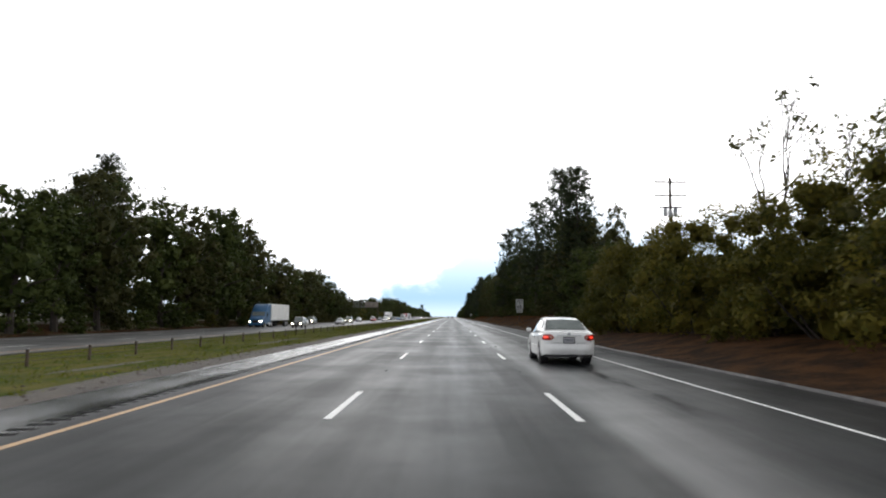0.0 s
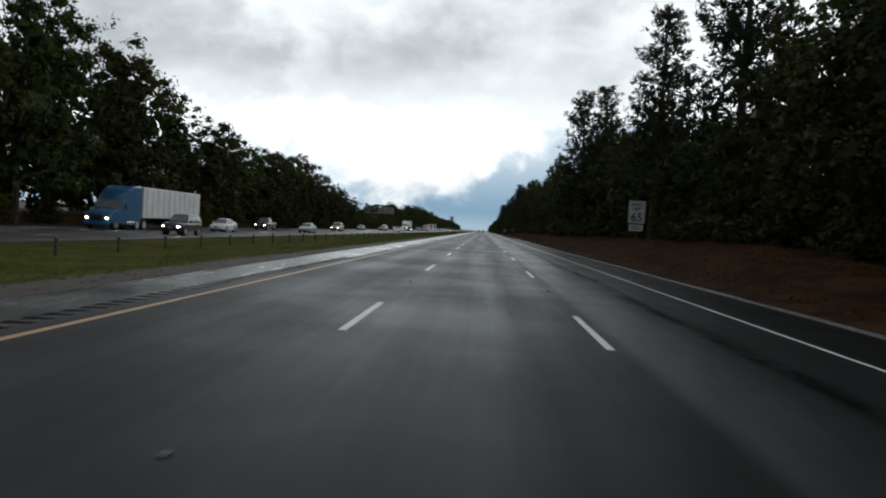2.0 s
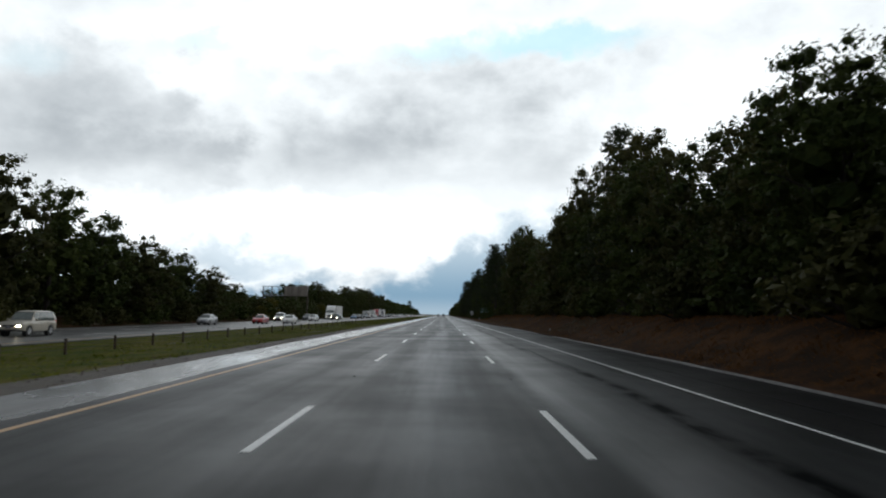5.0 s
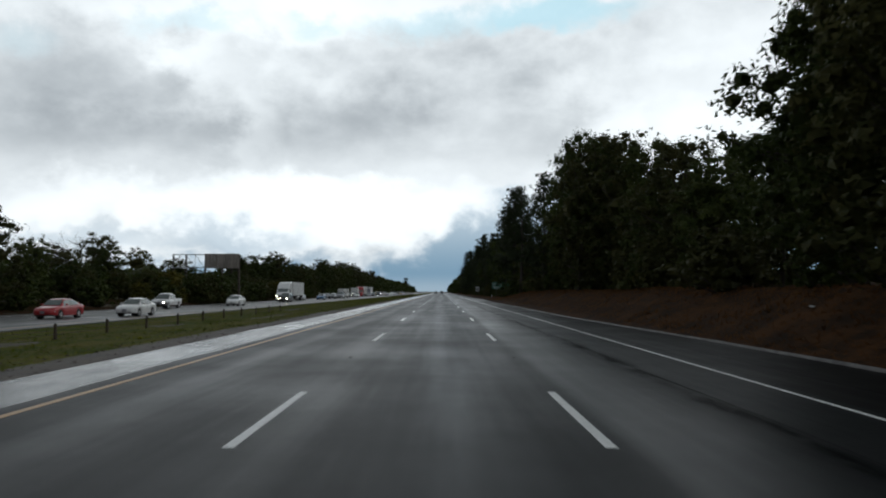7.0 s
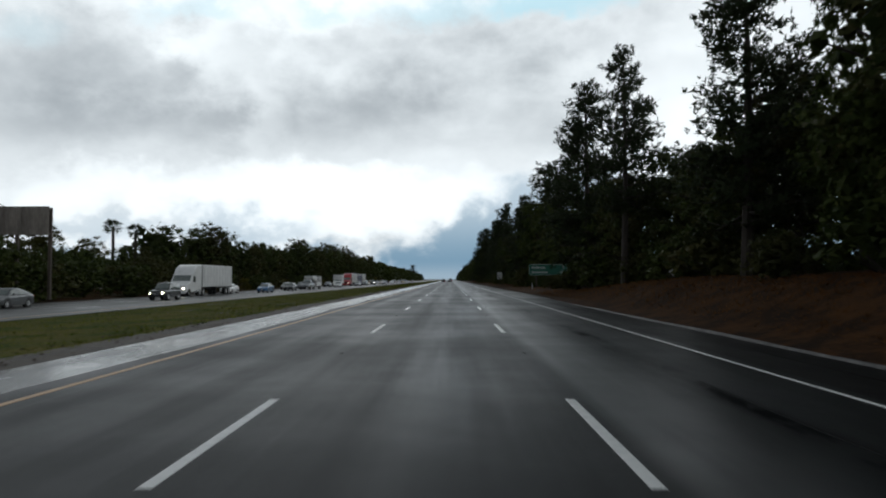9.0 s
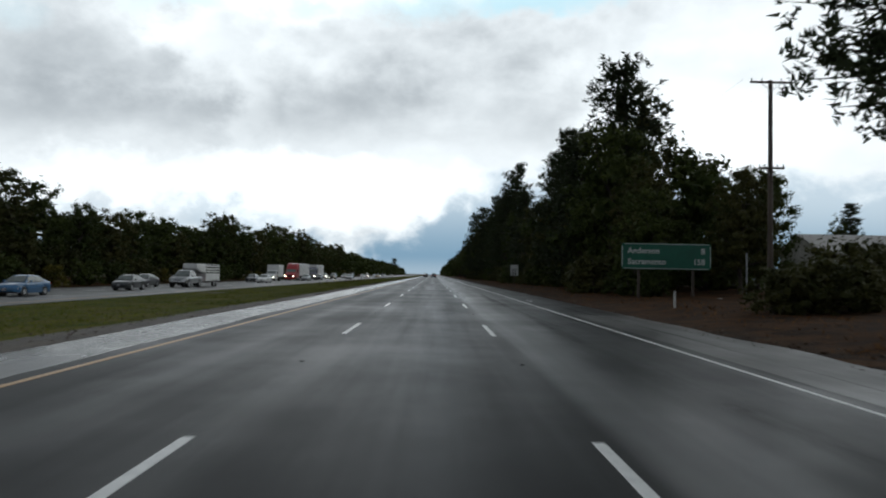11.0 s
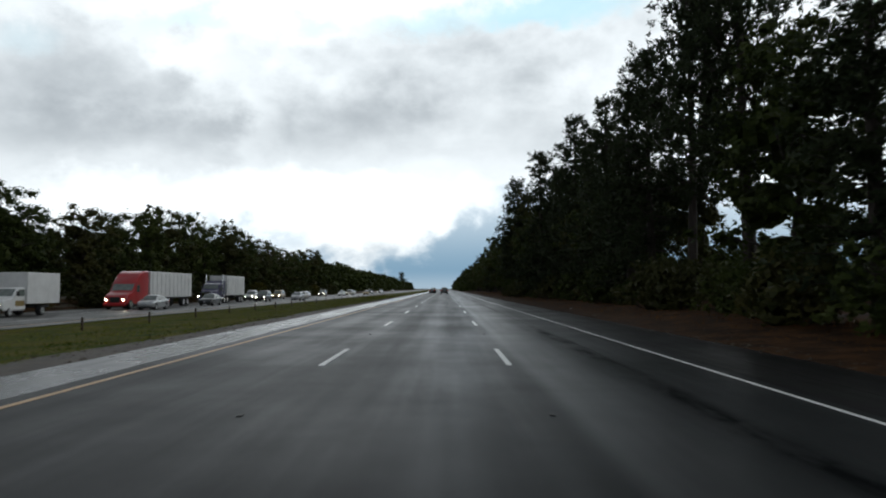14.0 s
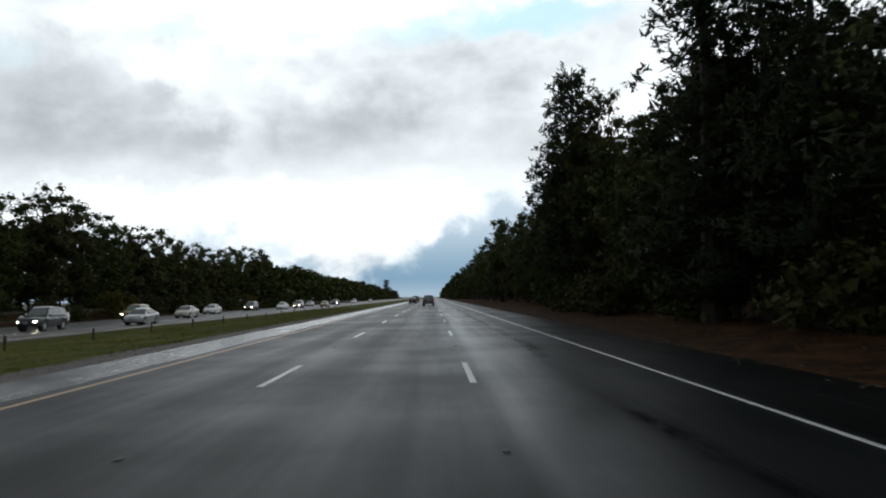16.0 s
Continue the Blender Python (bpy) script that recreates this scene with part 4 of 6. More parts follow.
for x, y, h in ((13.0, 355.0, 1.9), (14.6, 355.8, 2.3), (16.4, 356.6, 2.2), (20.6, 364.5, 3.3), (23.2, 366, 3.2), (26.5, 368, 2.4), (11.4, 523, 2.4), (12.2, 528, 3.0), (11.0, 533, 2.0)):
    rows.append(("bush_dull", x, y, h, 1.1, woods.uniform(0, 360)))
rows.append(("pine_c", 45, 405, 8.5, 1.5, 0))
for x, y, h in ((52, 418, 8.5), (35, 403, 6.5), (30.5, 398, 5.0)):
    rows.append(("far_c", x, y, h, 0.9, woods.uniform(0, 360)))
# beyond the far carriageway
LEFT_TOPS = [13.5, 14.5, 18.1, 19.1, 18.6, 18.4, 20.1, 20.2, 19.8, 19.6, 17.9, 15.2, 14.2, 13.7, 13.9, 14.3, 14.4, 15.5, 15.0, 13.2, 11.2, 10.0,
             10.8, 9.0, 6.6, 7.2, 6.2, 7, 0, 0, 6.7, 5.8, 0, 0, 5.7, 6.2, 10.2, 10.7, 11.5, 11.1, 9.7, 9.2, 10.2, 10.2, 7.9, 8.9, 11.5, 13.1, 12.2,
             10.7, 11.8, 12.1, 13.4, 14.7, 15.2, 13.5, 14.7, 13.7, 12.8, 13.1, 13.3, 12.3, 12.3, 12, 11.7, 13.2, 13.9, 14.3]
for i, h in enumerate(LEFT_TOPS):
    y = 62 + 9 * i + woods.uniform(-1.2, 1.2)
    if h:
        rows.append((("far_a", "far_c", "far_b")[i % 3] if y < 590 else ("remote_a", "remote_b")[i % 2], (-41 if y < 284 else -46) + woods.uniform(-1.5, 1.5), y, h * 1.015, 1.1 if h < 14.8 else 0.9, woods.uniform(0, 360)))
for x, y, h in ((-54, 107.5, 26.0), (-57, 116, 22), (-52, 98, 20)):
    rows.append(("pine_b", x, y, h, 1.0, woods.uniform(0, 360)))
for y in range(16, 72, 5):
    rows.append(("bush_dull", 16.5 + woods.uniform(-0.6, 0.6), y, woods.uniform(4.2, 5.0), 1.0, woods.uniform(0, 360)))
for y in range(50, 690, 8):
    kind = "bush_gold" if woods.random() < 0.22 else woods.choice(("bush_dull", "bush_dark"))
    big = 1.35 if 284 < y < 400 else 1.0
    rows.append((kind, -39.2 + woods.uniform(-1.0, 0.8), y + woods.uniform(-2, 2), woods.uniform(2.0, 3.8) * big, 1.15, woods.uniform(0, 360)))
for y in range(284, 400, 7):
    rows.append((woods.choice(("bush_dull", "bush_dark", "far_b")), -42.5 + woods.uniform(-2, 2), y + woods.uniform(-2, 2), woods.uniform(3.6, 5.2), 1.0, woods.uniform(0, 360)))
for y in range(190, 424, 6):
    rows.append((woods.choice(("bush_dark", "bush_dull")), -45.0 + woods.uniform(-1, 1), y + woods.uniform(-2, 2), woods.uniform(3.8, 5.0), 1.0, woods.uniform(0, 360)))
rows += [("bush_dark", -38.8, 321, 5.0, 0.9, 30), ("bush_dull", -39.0, 325, 5.4, 0.85, 90), ("bush_dark", -38.6, 329, 5.6, 0.9, 10), ("bush_dark", -38.8, 333, 5.2, 0.9, 200)]
rows += [("bare", -50.2, 307, 11.5, 1.0, 0), ("bare", -51.5, 301, 10.0, 0.9, 140), ("palm", -46.9, 367, 8.6, 1.0, 0), ("palm", -48.6, 378, 8.8, 1.0, 120)]
for x, y, h in ((-111, 437, 19.6), (-100, 440, 15), (-122, 430, 16), (-90, 446, 12), (-80, 400, 9), (-130, 380, 13)):
    rows.append(("far_b", x, y, h, 1.2, woods.uniform(0, 360)))
rows.append(("far_c", -46.5, 490.5, 14.2, 0.9, 30))
rows += [("bush_dull", 17.0, 74, 4.4, 1.1, 10), ("bush_dark", 17.5, 79, 4.2, 1.1, 80), ("bush_dull", 18.2, 84, 4.6, 1.1, 150)]
rows.append(("pine_c", -60.6, 1414, 24, 2.4, 0))
plant_all(rows)


# woods that run on to the horizon on both sides
def far_woods(name, x, y0, y1, h0, h1, seed, label, count=11, size=0.95):
    r = np.random.default_rng(seed)
    cs, rs = [], []
    y = y0
    while y < y1:
        k = (y - y0) / (y1 - y0)
        h = (h0 + (h1 - h0) * k) * r.uniform(0.75, 1.15)
        wide = r.uniform(3.5, 5.5)
        for _ in range(26):
            a, u = r.uniform(0, 6.28), r.uniform(0.08, 1)
            d = wide * math.sqrt(r.random()) * (1.1 - 0.6 * u)
            cs.append((x + r.normal(0, 1.0) + d * math.cos(a), y + d * math.sin(a), h * u))
            rs.append(r.uniform(1.0, 1.9))
        y += r.uniform(5, 9)
    ob = part(name, card_mesh(name, leaves(cs, rs, count, size, 0.85, seed, 0), OAK_LEAF), None)
    return tagged(ob, label, "woods", kind="stuff")


far_woods("far_woods", 15.5, 760, 1350, 11, 9, 61, "distant dark roadside woods")
far_woods("far_woods", -46, 668, 1380, 12, 7, 62, "distant woods beyond the far carriageway")
far_woods("far_woods", 24, 8, 74, 6, 6, 70, "dark woods behind the roadside hedge")
far_woods("far_woods", 24, 74, 100, 7.5, 8, 73, "dark woods behind the roadside trees")
far_woods("far_woods", 24, 100, 228, 12, 12, 63, "dark woods behind the roadside trees")
far_woods("far_woods", 25, 250, 340, 12, 12, 67, "dark woods behind the roadside trees", 40, 0.42)
far_woods("far_woods", 25, 390, 424, 12, 12, 68, "dark woods behind the roadside trees", 40, 0.42)
far_woods("far_woods", 27, 424, 446, 5, 5, 71, "low dark scrub between the trees", 40, 0.42)
far_woods("far_woods", 27, 446, 500, 4, 4, 72, "low dark scrub between the trees", 40, 0.42)
far_woods("far_woods", 25, 500, 600, 12, 12, 64, "dark woods behind the roadside trees", 40, 0.42)
far_woods("far_woods", 25, 600, 760, 11, 11, 69, "dark woods behind the roadside trees")
far_woods("far_woods", -50, 66, 154, 15.5, 15.5, 65, "dark woods behind the far tree line", 20, 0.62)
far_woods("far_woods", -49, 154, 276, 12.0, 9.0, 75, "dark woods behind the far tree line", 18, 0.65)
far_woods("far_woods", -55, 276, 400, 4.5, 5, 74, "low dark woods behind the far shrubs")
far_woods("far_woods", -56, 400, 690, 9, 11, 66, "dark woods behind the far tree line")

# ---- vehicles: y runs forward, the origin lies on the road ----
def lerp(a, b, k):
    return a + (b - a) * k


def table(points):
    xs, ys = [p[0] for p in points], [p[1] for p in points]
    return lambda v: float(np.interp(v, xs, ys))


tyre_cache = {}


def add_wheel(root, x, y, r, w, rim_mat=None, spokes=5):
    """Tyre with a spoked rim; parts tyre > rim."""
    side = 1 if x > 0 else -1
    key = (r, w, side, spokes, id(rim_mat))
    if key not in tyre_cache:
        t = Shape().turned([(-w / 2, r * 0.62), (-w / 2, r * 0.9), (-w * 0.36, r), (w * 0.36, r), (w / 2, r * 0.9), (w / 2, r * 0.62), (w * 0.3, r * 0.6), (-w * 0.3, r * 0.6)], 14)
        m = Shape()
        f = side * w * 0.5
        m.turned([(f - side * 0.02, r * 0.63), (f + side * 0.004, r * 0.63), (f, r * 0.55), (f - side * 0.05, r * 0.54)], 14)
        m.turned([(f - side * 0.06, r * 0.55), (f - side * 0.055, r * 0.5), (f - side * 0.05, 0.02)], 12)
        m.turned([(f - side * 0.05, r * 0.16), (f - side * 0.004, r * 0.14), (f, 0.01)], 12)
        for k in range(spokes):
            a = 2 * math.pi * k / spokes
            c, s = math.cos(a), math.sin(a)
            for half in (1,):
                q = []
                for d, hw, o in ((r * 0.1, r * 0.15, 0.004), (r * 0.57, r * 0.13, 0.006)):
                    for e in (-1, 1):
                        q.append((f + side * o, d * c - e * hw * s, d * s + e * hw * c))
                back = [(p[0] - side * 0.05, p[1], p[2]) for p in q]
                m.add(q + back, [(0, 1, 3, 2), (4, 6, 7, 5), (0, 2, 6, 4), (1, 5, 7, 3)])
        tyre_cache[key] = (t.mesh("tyre", RUBBER, 40), m.mesh("rim", rim_mat or ALLOY, 30))
    tyre, rim = tyre_cache[key]
    wheel = part("wheel", tyre, None, root, at=pose(x, y, r))
    part("rim", rim, None, wheel, "spoked metal rim")
    return wheel


STYLES = {
    "sedan": dict(rear=-2.28, front=2.25, axle=1.30, r=0.315, sill=0.23, half=0.85,
                  top=[(-2.28, 0.86), (-2.24, 0.97), (-2.1, 1.02), (-1.7, 1.04), (-0.5, 0.98), (0.6, 0.95), (1.0, 0.96), (1.5, 0.90), (1.95, 0.80), (2.15, 0.70), (2.25, 0.58)],
                  roof=[(-1.78, 1.02), (-1.4, 1.20), (-1.0, 1.385), (-0.65, 1.455), (-0.1, 1.485), (0.3, 1.46), (0.55, 1.39), (1.15, 0.955)],
                  glass=[(-1.62, -0.98), (0.57, 1.08)], sides=[(-1.22, -0.16), (-0.07, 0.74)], lamp=(0.75, 0.96), roof_half=0.575, tail=True),
    "suv": dict(rear=-2.28, front=2.25, axle=1.32, r=0.36, sill=0.36, half=0.91,
                top=[(-2.28, 0.9), (-2.22, 1.05), (-1.0, 1.08), (0.6, 1.06), (1.0, 1.07), (1.6, 1.02), (2.05, 0.95), (2.2, 0.82), (2.25, 0.66)],
                roof=[(-2.2, 1.06), (-2.1, 1.35), (-1.98, 1.66), (-1.6, 1.75), (-0.4, 1.78), (0.2, 1.74), (0.42, 1.66), (0.98, 1.06)],
                glass=[(-2.17, -2.02), (0.46, 0.9)], sides=[(-1.8, -0.95), (-0.87, -0.05), (0.04, 0.6)], lamp=(0.9, 1.12), roof_half=0.66, tail=True),
    "pickup": dict(rear=-2.75, front=2.5, axle=1.65, r=0.38, sill=0.42, half=0.95,
                   top=[(-2.75, 1.02), (-2.7, 1.12), (-0.9, 1.12), (0.8, 1.10), (1.2, 1.12), (1.8, 1.08), (2.25, 1.02), (2.42, 0.9), (2.5, 0.7)],
                   roof=[(-0.82, 1.1), (-0.75, 1.4), (-0.66, 1.7), (-0.4, 1.79), (0.1, 1.81), (0.5, 1.76), (0.68, 1.68), (1.2, 1.1)],
                   glass=[(-0.79, -0.69), (0.72, 1.13)], sides=[(-0.5, 0.14), (0.22, 0.82)], lamp=(0.9, 1.08), roof_half=0.66, tail=True, bed=(-2.62, -0.95)),
}


def build_car(style, colour, name, label, lit=True, group=""):
    s = STYLES[style]
    top, roof, half = table(s["top"]), table(s["roof"]), s["half"]
    rear, front, axle, r = s["rear"], s["front"], s["axle"], s["r"]
    skin = PAINT[colour]
    root = thing(name, label, "pickup truck" if style == "pickup" else "car", group)

    def end_y(x, forward):
        e = max(0.0, (abs(x) - half * 0.5) / (half * 0.5))
        return (front - 0.34 * e ** 2.2) if forward else (rear + 0.30 * e ** 2.6)

    def width(y):
        w = half
        if y > front - 0.34:
            w = half * (0.5 + 0.5 * max(0.0, (front - y) / 0.34) ** (1 / 2.2))
        elif y < rear + 0.30:
            w = half * (0.5 + 0.5 * max(0.0, (y - rear) / 0.30) ** (1 / 2.6))
        return w

    def bottom(y):
        z = s["sill"] + 0.10 * ease(0.75, 1.0, abs(y) / max(front, -rear))
        for a in (-axle, axle):
            d = (r + 0.055) ** 2 - (y - a) ** 2
            if d > 0:
                z = max(z, r + math.sqrt(d) * 0.98)
        return z

    ys = sorted(set([rear, rear + 0.01, rear + 0.04, rear + 0.1, rear + 0.2, rear + 0.3, front - 0.3, front - 0.2, front - 0.1, front - 0.04, front - 0.01, front]
                    + [round(v, 3) for v in np.linspace(rear + 0.3, front - 0.3, 26)]
                    + [a + d for a in (-axle, axle) for d in (-r - 0.055, -r - 0.03, -r * 0.9, -r * 0.6, -r * 0.3, 0, r * 0.3, r * 0.6, r * 0.9, r + 0.03, r + 0.055)]))
    rings = []
    for y in ys:
        w, zb, zt = width(y), bottom(y), top(y)
        zt = max(zt, zb + 0.06)
        k = zt - zb
        side = [(w * 0.95, zb), (w * 0.985, zb + 0.12 * k), (w, zb + 0.42 * k), (w * 0.992, zb + 0.62 * k), (w * 0.975, zb + 0.80 * k), (w * 0.93, zt - 0.035), (w * 0.86, zt), (w * 0.45, zt + 0.022), (0, zt + 0.03)]
        rings.append([(x, y, z) for x, z in side] + [(-x, y, z) for x, z in reversed(side[:-1])])
    body = Shape().loft(rings, False)
    n = len(rings[0])
    body.add(rings[0], [tuple(range(n))]), body.add(rings[-1], [tuple(range(n))])
    part("body", body, skin, root, smooth=38)
    under = Shape().box(0, (rear + front) / 2, s["sill"] + 0.16, half * 1.62, (front - rear) * 0.93, 0.26, 0.05)
    part("underbody", under, TRIM, root)

    def section(y):
        z0, zr = top(y) - 0.01, roof(y)
        f = min(1.0, max(0.0, (zr - z0) / (max(p[1] for p in s["roof"]) - 0.04 - z0)))
        wb = half * 0.915
        wr = lerp(half * 0.86, s["roof_half"], f)
        return z0, max(zr, z0 + 0.012), f, wb, wr

    def side_point(y, k, out=0.0):
        z0, zr, f, wb, wr = section(y)
        z = lerp(z0, zr - 0.05 * f, k)
        return (lerp(wb, wr, k) + 0.03 * f * math.sin(math.pi * k) + out, y, z)

    r0, r1 = s["roof"][0][0], s["roof"][-1][0]
    rings = []
    for y in sorted(set([round(v, 3) for v in np.linspace(r0, r1, 40)])):
        z0, zr, f, wb, wr = section(y)
        half_ring = [side_point(y, k) for k in (0, 0.25, 0.5, 0.75, 1.0)]
        half_ring += [(wr - 0.05, y, zr - 0.012), (wr * 0.6, y, zr + 0.012 * f), (0, y, zr + 0.02 * f)]
        rings.append(half_ring + [(-p[0], p[1], p[2]) for p in reversed(half_ring[:-1])])
    part("cabin", Shape().loft(rings, False), skin, root, smooth=40)
    # panes follow the cabin a few millimetres proud
    for i, (a, b) in enumerate(s["glass"]):
        pane = Shape()
        g = []
        for y in np.linspace(a, b, 8):
            z0, zr, f, wb, wr = section(y)
            lo = 0.90 if f < 0.9 else 0.86
            g.append([(u * wr * lo, float(y), zr + 0.008 + 0.016 * f * (1 - u * u)) for u in np.linspace(-1, 1, 9)])
        pane.loft(g, False)
        seal = Shape()
        h = []
        for y in np.linspace(a - 0.03, b + 0.03, 8):
            z0, zr, f, wb, wr = section(y)
            h.append([(u * wr * 0.93, float(y), zr + 0.004 + 0.016 * f * (1 - u * u)) for u in np.linspace(-1, 1, 9)])
        part("window_seal", seal.loft(h, False), TRIM, root, "black rubber seal", smooth=40)
        part("rear_window" if i == 0 else "windscreen", pane, PANE, root, "tinted glass", smooth=40)
    for a, b in s["sides"]:
        for sign in (-1, 1):
            pane = Shape()
            g = []
            for y in np.linspace(a, b, 9):
                z0, zr, f, wb, wr = section(y)
                hi = 0.93 if f > 0.55 else max(0.2, 0.86)
                g.append([(sign * side_point(y, k, 0.007)[0], float(y), side_point(y, k)[2]) for k in np.linspace(0.1, hi, 5)])
            pane.loft(g, False)
            glass = part("side_window", pane, PANE, root, "tinted glass", smooth=40)
            seal = Shape()
            g = []
            for y in np.linspace(a - 0.035, b + 0.035, 9):
                z0, zr, f, wb, wr = section(y)
                hi = 0.97 if f > 0.55 else 0.9
                g.append([(sign * side_point(y, k, 0.003)[0], float(y), side_point(y, k)[2]) for k in np.linspace(0.04, hi, 5)])
            part("window_seal", seal.loft(g, False), TRIM, glass, "black rubber seal", smooth=40)

    def band(x0, x1, z0, z1, out, forward, steps_n=10, bulge=0.0, ease_ends=False, taper=0.0):
        """A curved panel that follows the bumper's plan; taper rounds it off towards its inner end."""
        sgn = 1 if forward else -1
        sh = Shape()
        g = []
        mid = (z0 + z1) / 2
        for x in np.linspace(x0, x1, steps_n):
            k = 1 - (abs(x) / (half * 0.985)) ** 6 if ease_ends else 1.0
            y = end_y(x, forward)
            e = (abs(x) - min(abs(x0), abs(x1))) / max(1e-6, abs(abs(x1) - abs(x0)))
            f = 1.0 if not taper else 1 - taper * (max(0.0, 1 - e * 2.2) ** 2.4 + 0.35 * max(0.0, e * 2 - 1) ** 2)
            lo, hi = mid + (z0 - mid) * f, mid + (z1 - mid) * f
            o = out * k
            g.append([(x, y + sgn * (o - 0.06), lo), (x, y + sgn * (o + bulge * 0.3 * k), lo + 0.01), (x, y + sgn * (o + bulge * 0.8 * k), lerp(lo, hi, 0.25)),
                      (x, y + sgn * (o + bulge * k), lerp(lo, hi, 0.55)), (x, y + sgn * (o + bulge * 0.75 * k), lerp(lo, hi, 0.85)), (x, y + sgn * (o + bulge * 0.35 * k), hi - 0.008), (x, y + sgn * (o - 0.06), hi)])
        return sh.loft(g, False)

    hx = half * 0.985
    sill = s["sill"]
    for forward in (False, True):
        bump = part("front_bumper" if forward else "rear_bumper", band(-hx, hx, sill + 0.08, 0.64 if style != "pickup" else 0.72, 0.012, forward, 24, 0.075, True), skin if style != "pickup" else CHROME, root, smooth=40)
        part("air_dam" if forward else "bumper_skirt", band(-hx * 0.9, hx * 0.9, sill + 0.0, sill + 0.10, 0.0, forward, 14, 0.01, True), TRIM, bump)
    z0, z1 = s["lamp"]
    for sign in (-1, 1):
        a, b = sorted((sign * half * 0.56, sign * half * 0.97))
        tail = part("tail_light", band(a, b, z0, z1, 0.012, False, 14, 0.022, taper=0.75), TAIL_RED, root, "red lens", smooth=40)
        a, b = sorted((sign * half * 0.76, sign * half * 0.92))
        part("lamp_glow", band(a, b, lerp(z0, z1, 0.28), lerp(z0, z1, 0.72), 0.03, False, 9, 0.012, taper=0.7), TAIL_LIT, tail, "glowing red lamp")
        a, b = sorted((sign * half * 0.60, sign * half * 0.70))
        part("reversing_lens", band(a, b, lerp(z0, z1, 0.25), lerp(z0, z1, 0.68), 0.032, False, 9, 0.006, taper=0.6), AMBER_LENS, tail, "clear amber lens")
        a, b = sorted((sign * half * 0.5, sign * half * 0.95))
        zf = top(front - 0.05)
        lamp = part("headlight", band(a, b, zf - 0.17, zf - 0.02, 0.012, True, 12, 0.015, taper=0.5), HEADLIGHT_DULL, root, smooth=40)
        if lit:
            a, b = sorted((sign * half * 0.6, sign * half * 0.8))
            part("lamp_glow", band(a, b, zf - 0.15, zf - 0.04, 0.03, True, 5, 0.012), HEADLIGHT_LIT, lamp, "lit warm white lamp")
        mirror = Shape().box(sign * (half + 0.09), 0.72 if style != "pickup" else 0.85, top(0.7) + 0.09, 0.17, 0.10, 0.13, 0.03)
        part("wing_mirror", mirror, skin, root)
        for a, b in s["sides"][-2:]:
            hd = Shape().box(sign * (half * 0.985), a + 0.12, top(a) - 0.13, 0.03, 0.17, 0.025, 0.008)
            part("door_handle", hd, skin, root)
            seam = Shape().box(sign * (half * 0.982), a - 0.04, lerp(sill, top(a), 0.56), 0.012, 0.008, (top(a) - sill) * 0.66)
            part("door_seam", seam, TRIM, root)
        mould = Shape().box(sign * (half + 0.004), 0.0, lerp(sill, top(0), 0.42), 0.022, axle * 2 - 2 * r - 0.24, 0.05, 0.008)
        part("side_moulding", mould, skin, root)
        for y in (-axle, axle):
            add_wheel(root, sign * (half - 0.105), y, r, 0.2)
            # dark liner inside the arch
            liner = Shape().turned([(sign * (half - 0.28), r + 0.05), (sign * (half - 0.03), r + 0.05)], 24, "x", (0, y, r))
            part("arch_liner", liner, TRIM, root)
    zf = top(front - 0.05)
    grille = part("grille", band(-half * 0.42, half * 0.42, zf - 0.16, zf - 0.04, 0.02, True, 8, 0.01), TRIM, root)
    part("grille_bar", band(-half * 0.4, half * 0.4, zf - 0.105, zf - 0.085, 0.034, True, 8, 0.004), CHROME, grille)
    for forward in (False, True):
        zc = (z0 + 0.02) if not forward else sill + 0.26
        y = (front + 0.075) if forward else (rear - (0.022 if style != "pickup" else 0.07))
        plate = part("number_plate", Shape().box(0, y, zc, 0.32, 0.018, 0.16, 0.006), PLATE_PAINT, root)
        frame_bar = Shape()
        for zz in (-0.088, 0.088):
            frame_bar.box(0, y, zc + zz, 0.36, 0.024, 0.03, 0.006)
        for xx in (-0.172, 0.172):
            frame_bar.box(xx, y, zc, 0.024, 0.024, 0.18, 0.006)
        part("plate_frame", frame_bar, TRIM, plate)
        bars = Shape()
        for k in range(6):
            bars.box(-0.115 + 0.046 * k, y + (0.011 if forward else -0.011), zc, 0.03, 0.006, 0.06)
        part("plate_bars", bars, PLATE_BARS, plate)
    if style == "sedan":
        part("boot_strip", band(-0.36, 0.36, z1 - 0.065, z1 - 0.04, 0.012, False, 8, 0.012), CHROME, root, "chrome strip")
        part("boot_seam", band(-0.56, 0.56, 0.675, 0.685, 0.006, False, 10, 0.002), TRIM, root)
        part("boot_seam", Shape().box(0, rear + 0.17, top(rear + 0.17) + 0.027, 1.12, 0.006, 0.006), TRIM, root)
        badge = Shape().turned([(-0.012, 0.05), (0.0, 0.045)], 14, "y", (0, rear - 0.012, z1 + 0.0))
        part("badge", badge, STEEL, root)
        mast = Shape().tube([(0, -1.02, roof(-1.02) + 0.01), (0, -1.16, roof(-1.02) + 0.16)], [0.007, 0.004], 5)
        part("antenna", mast, TRIM, root)
    if "bed" in s:
        a, b = s["bed"]
        part("load_bed", Shape().box(0, (a + b) / 2, 1.1, half * 1.62, b - a, 0.1), TRIM, root)
        rails = Shape()
        for sign in (-1, 1):
            rails.box(sign * half * 0.89, (a + b) / 2, 1.16, 0.09, b - a, 0.07, 0.02)
        rails.box(0, a - 0.05, 1.15, half * 1.8, 0.06, 0.07, 0.02)
        part("bed_rail", rails, skin, root)
    return root


ONCOMING = "oncoming traffic"


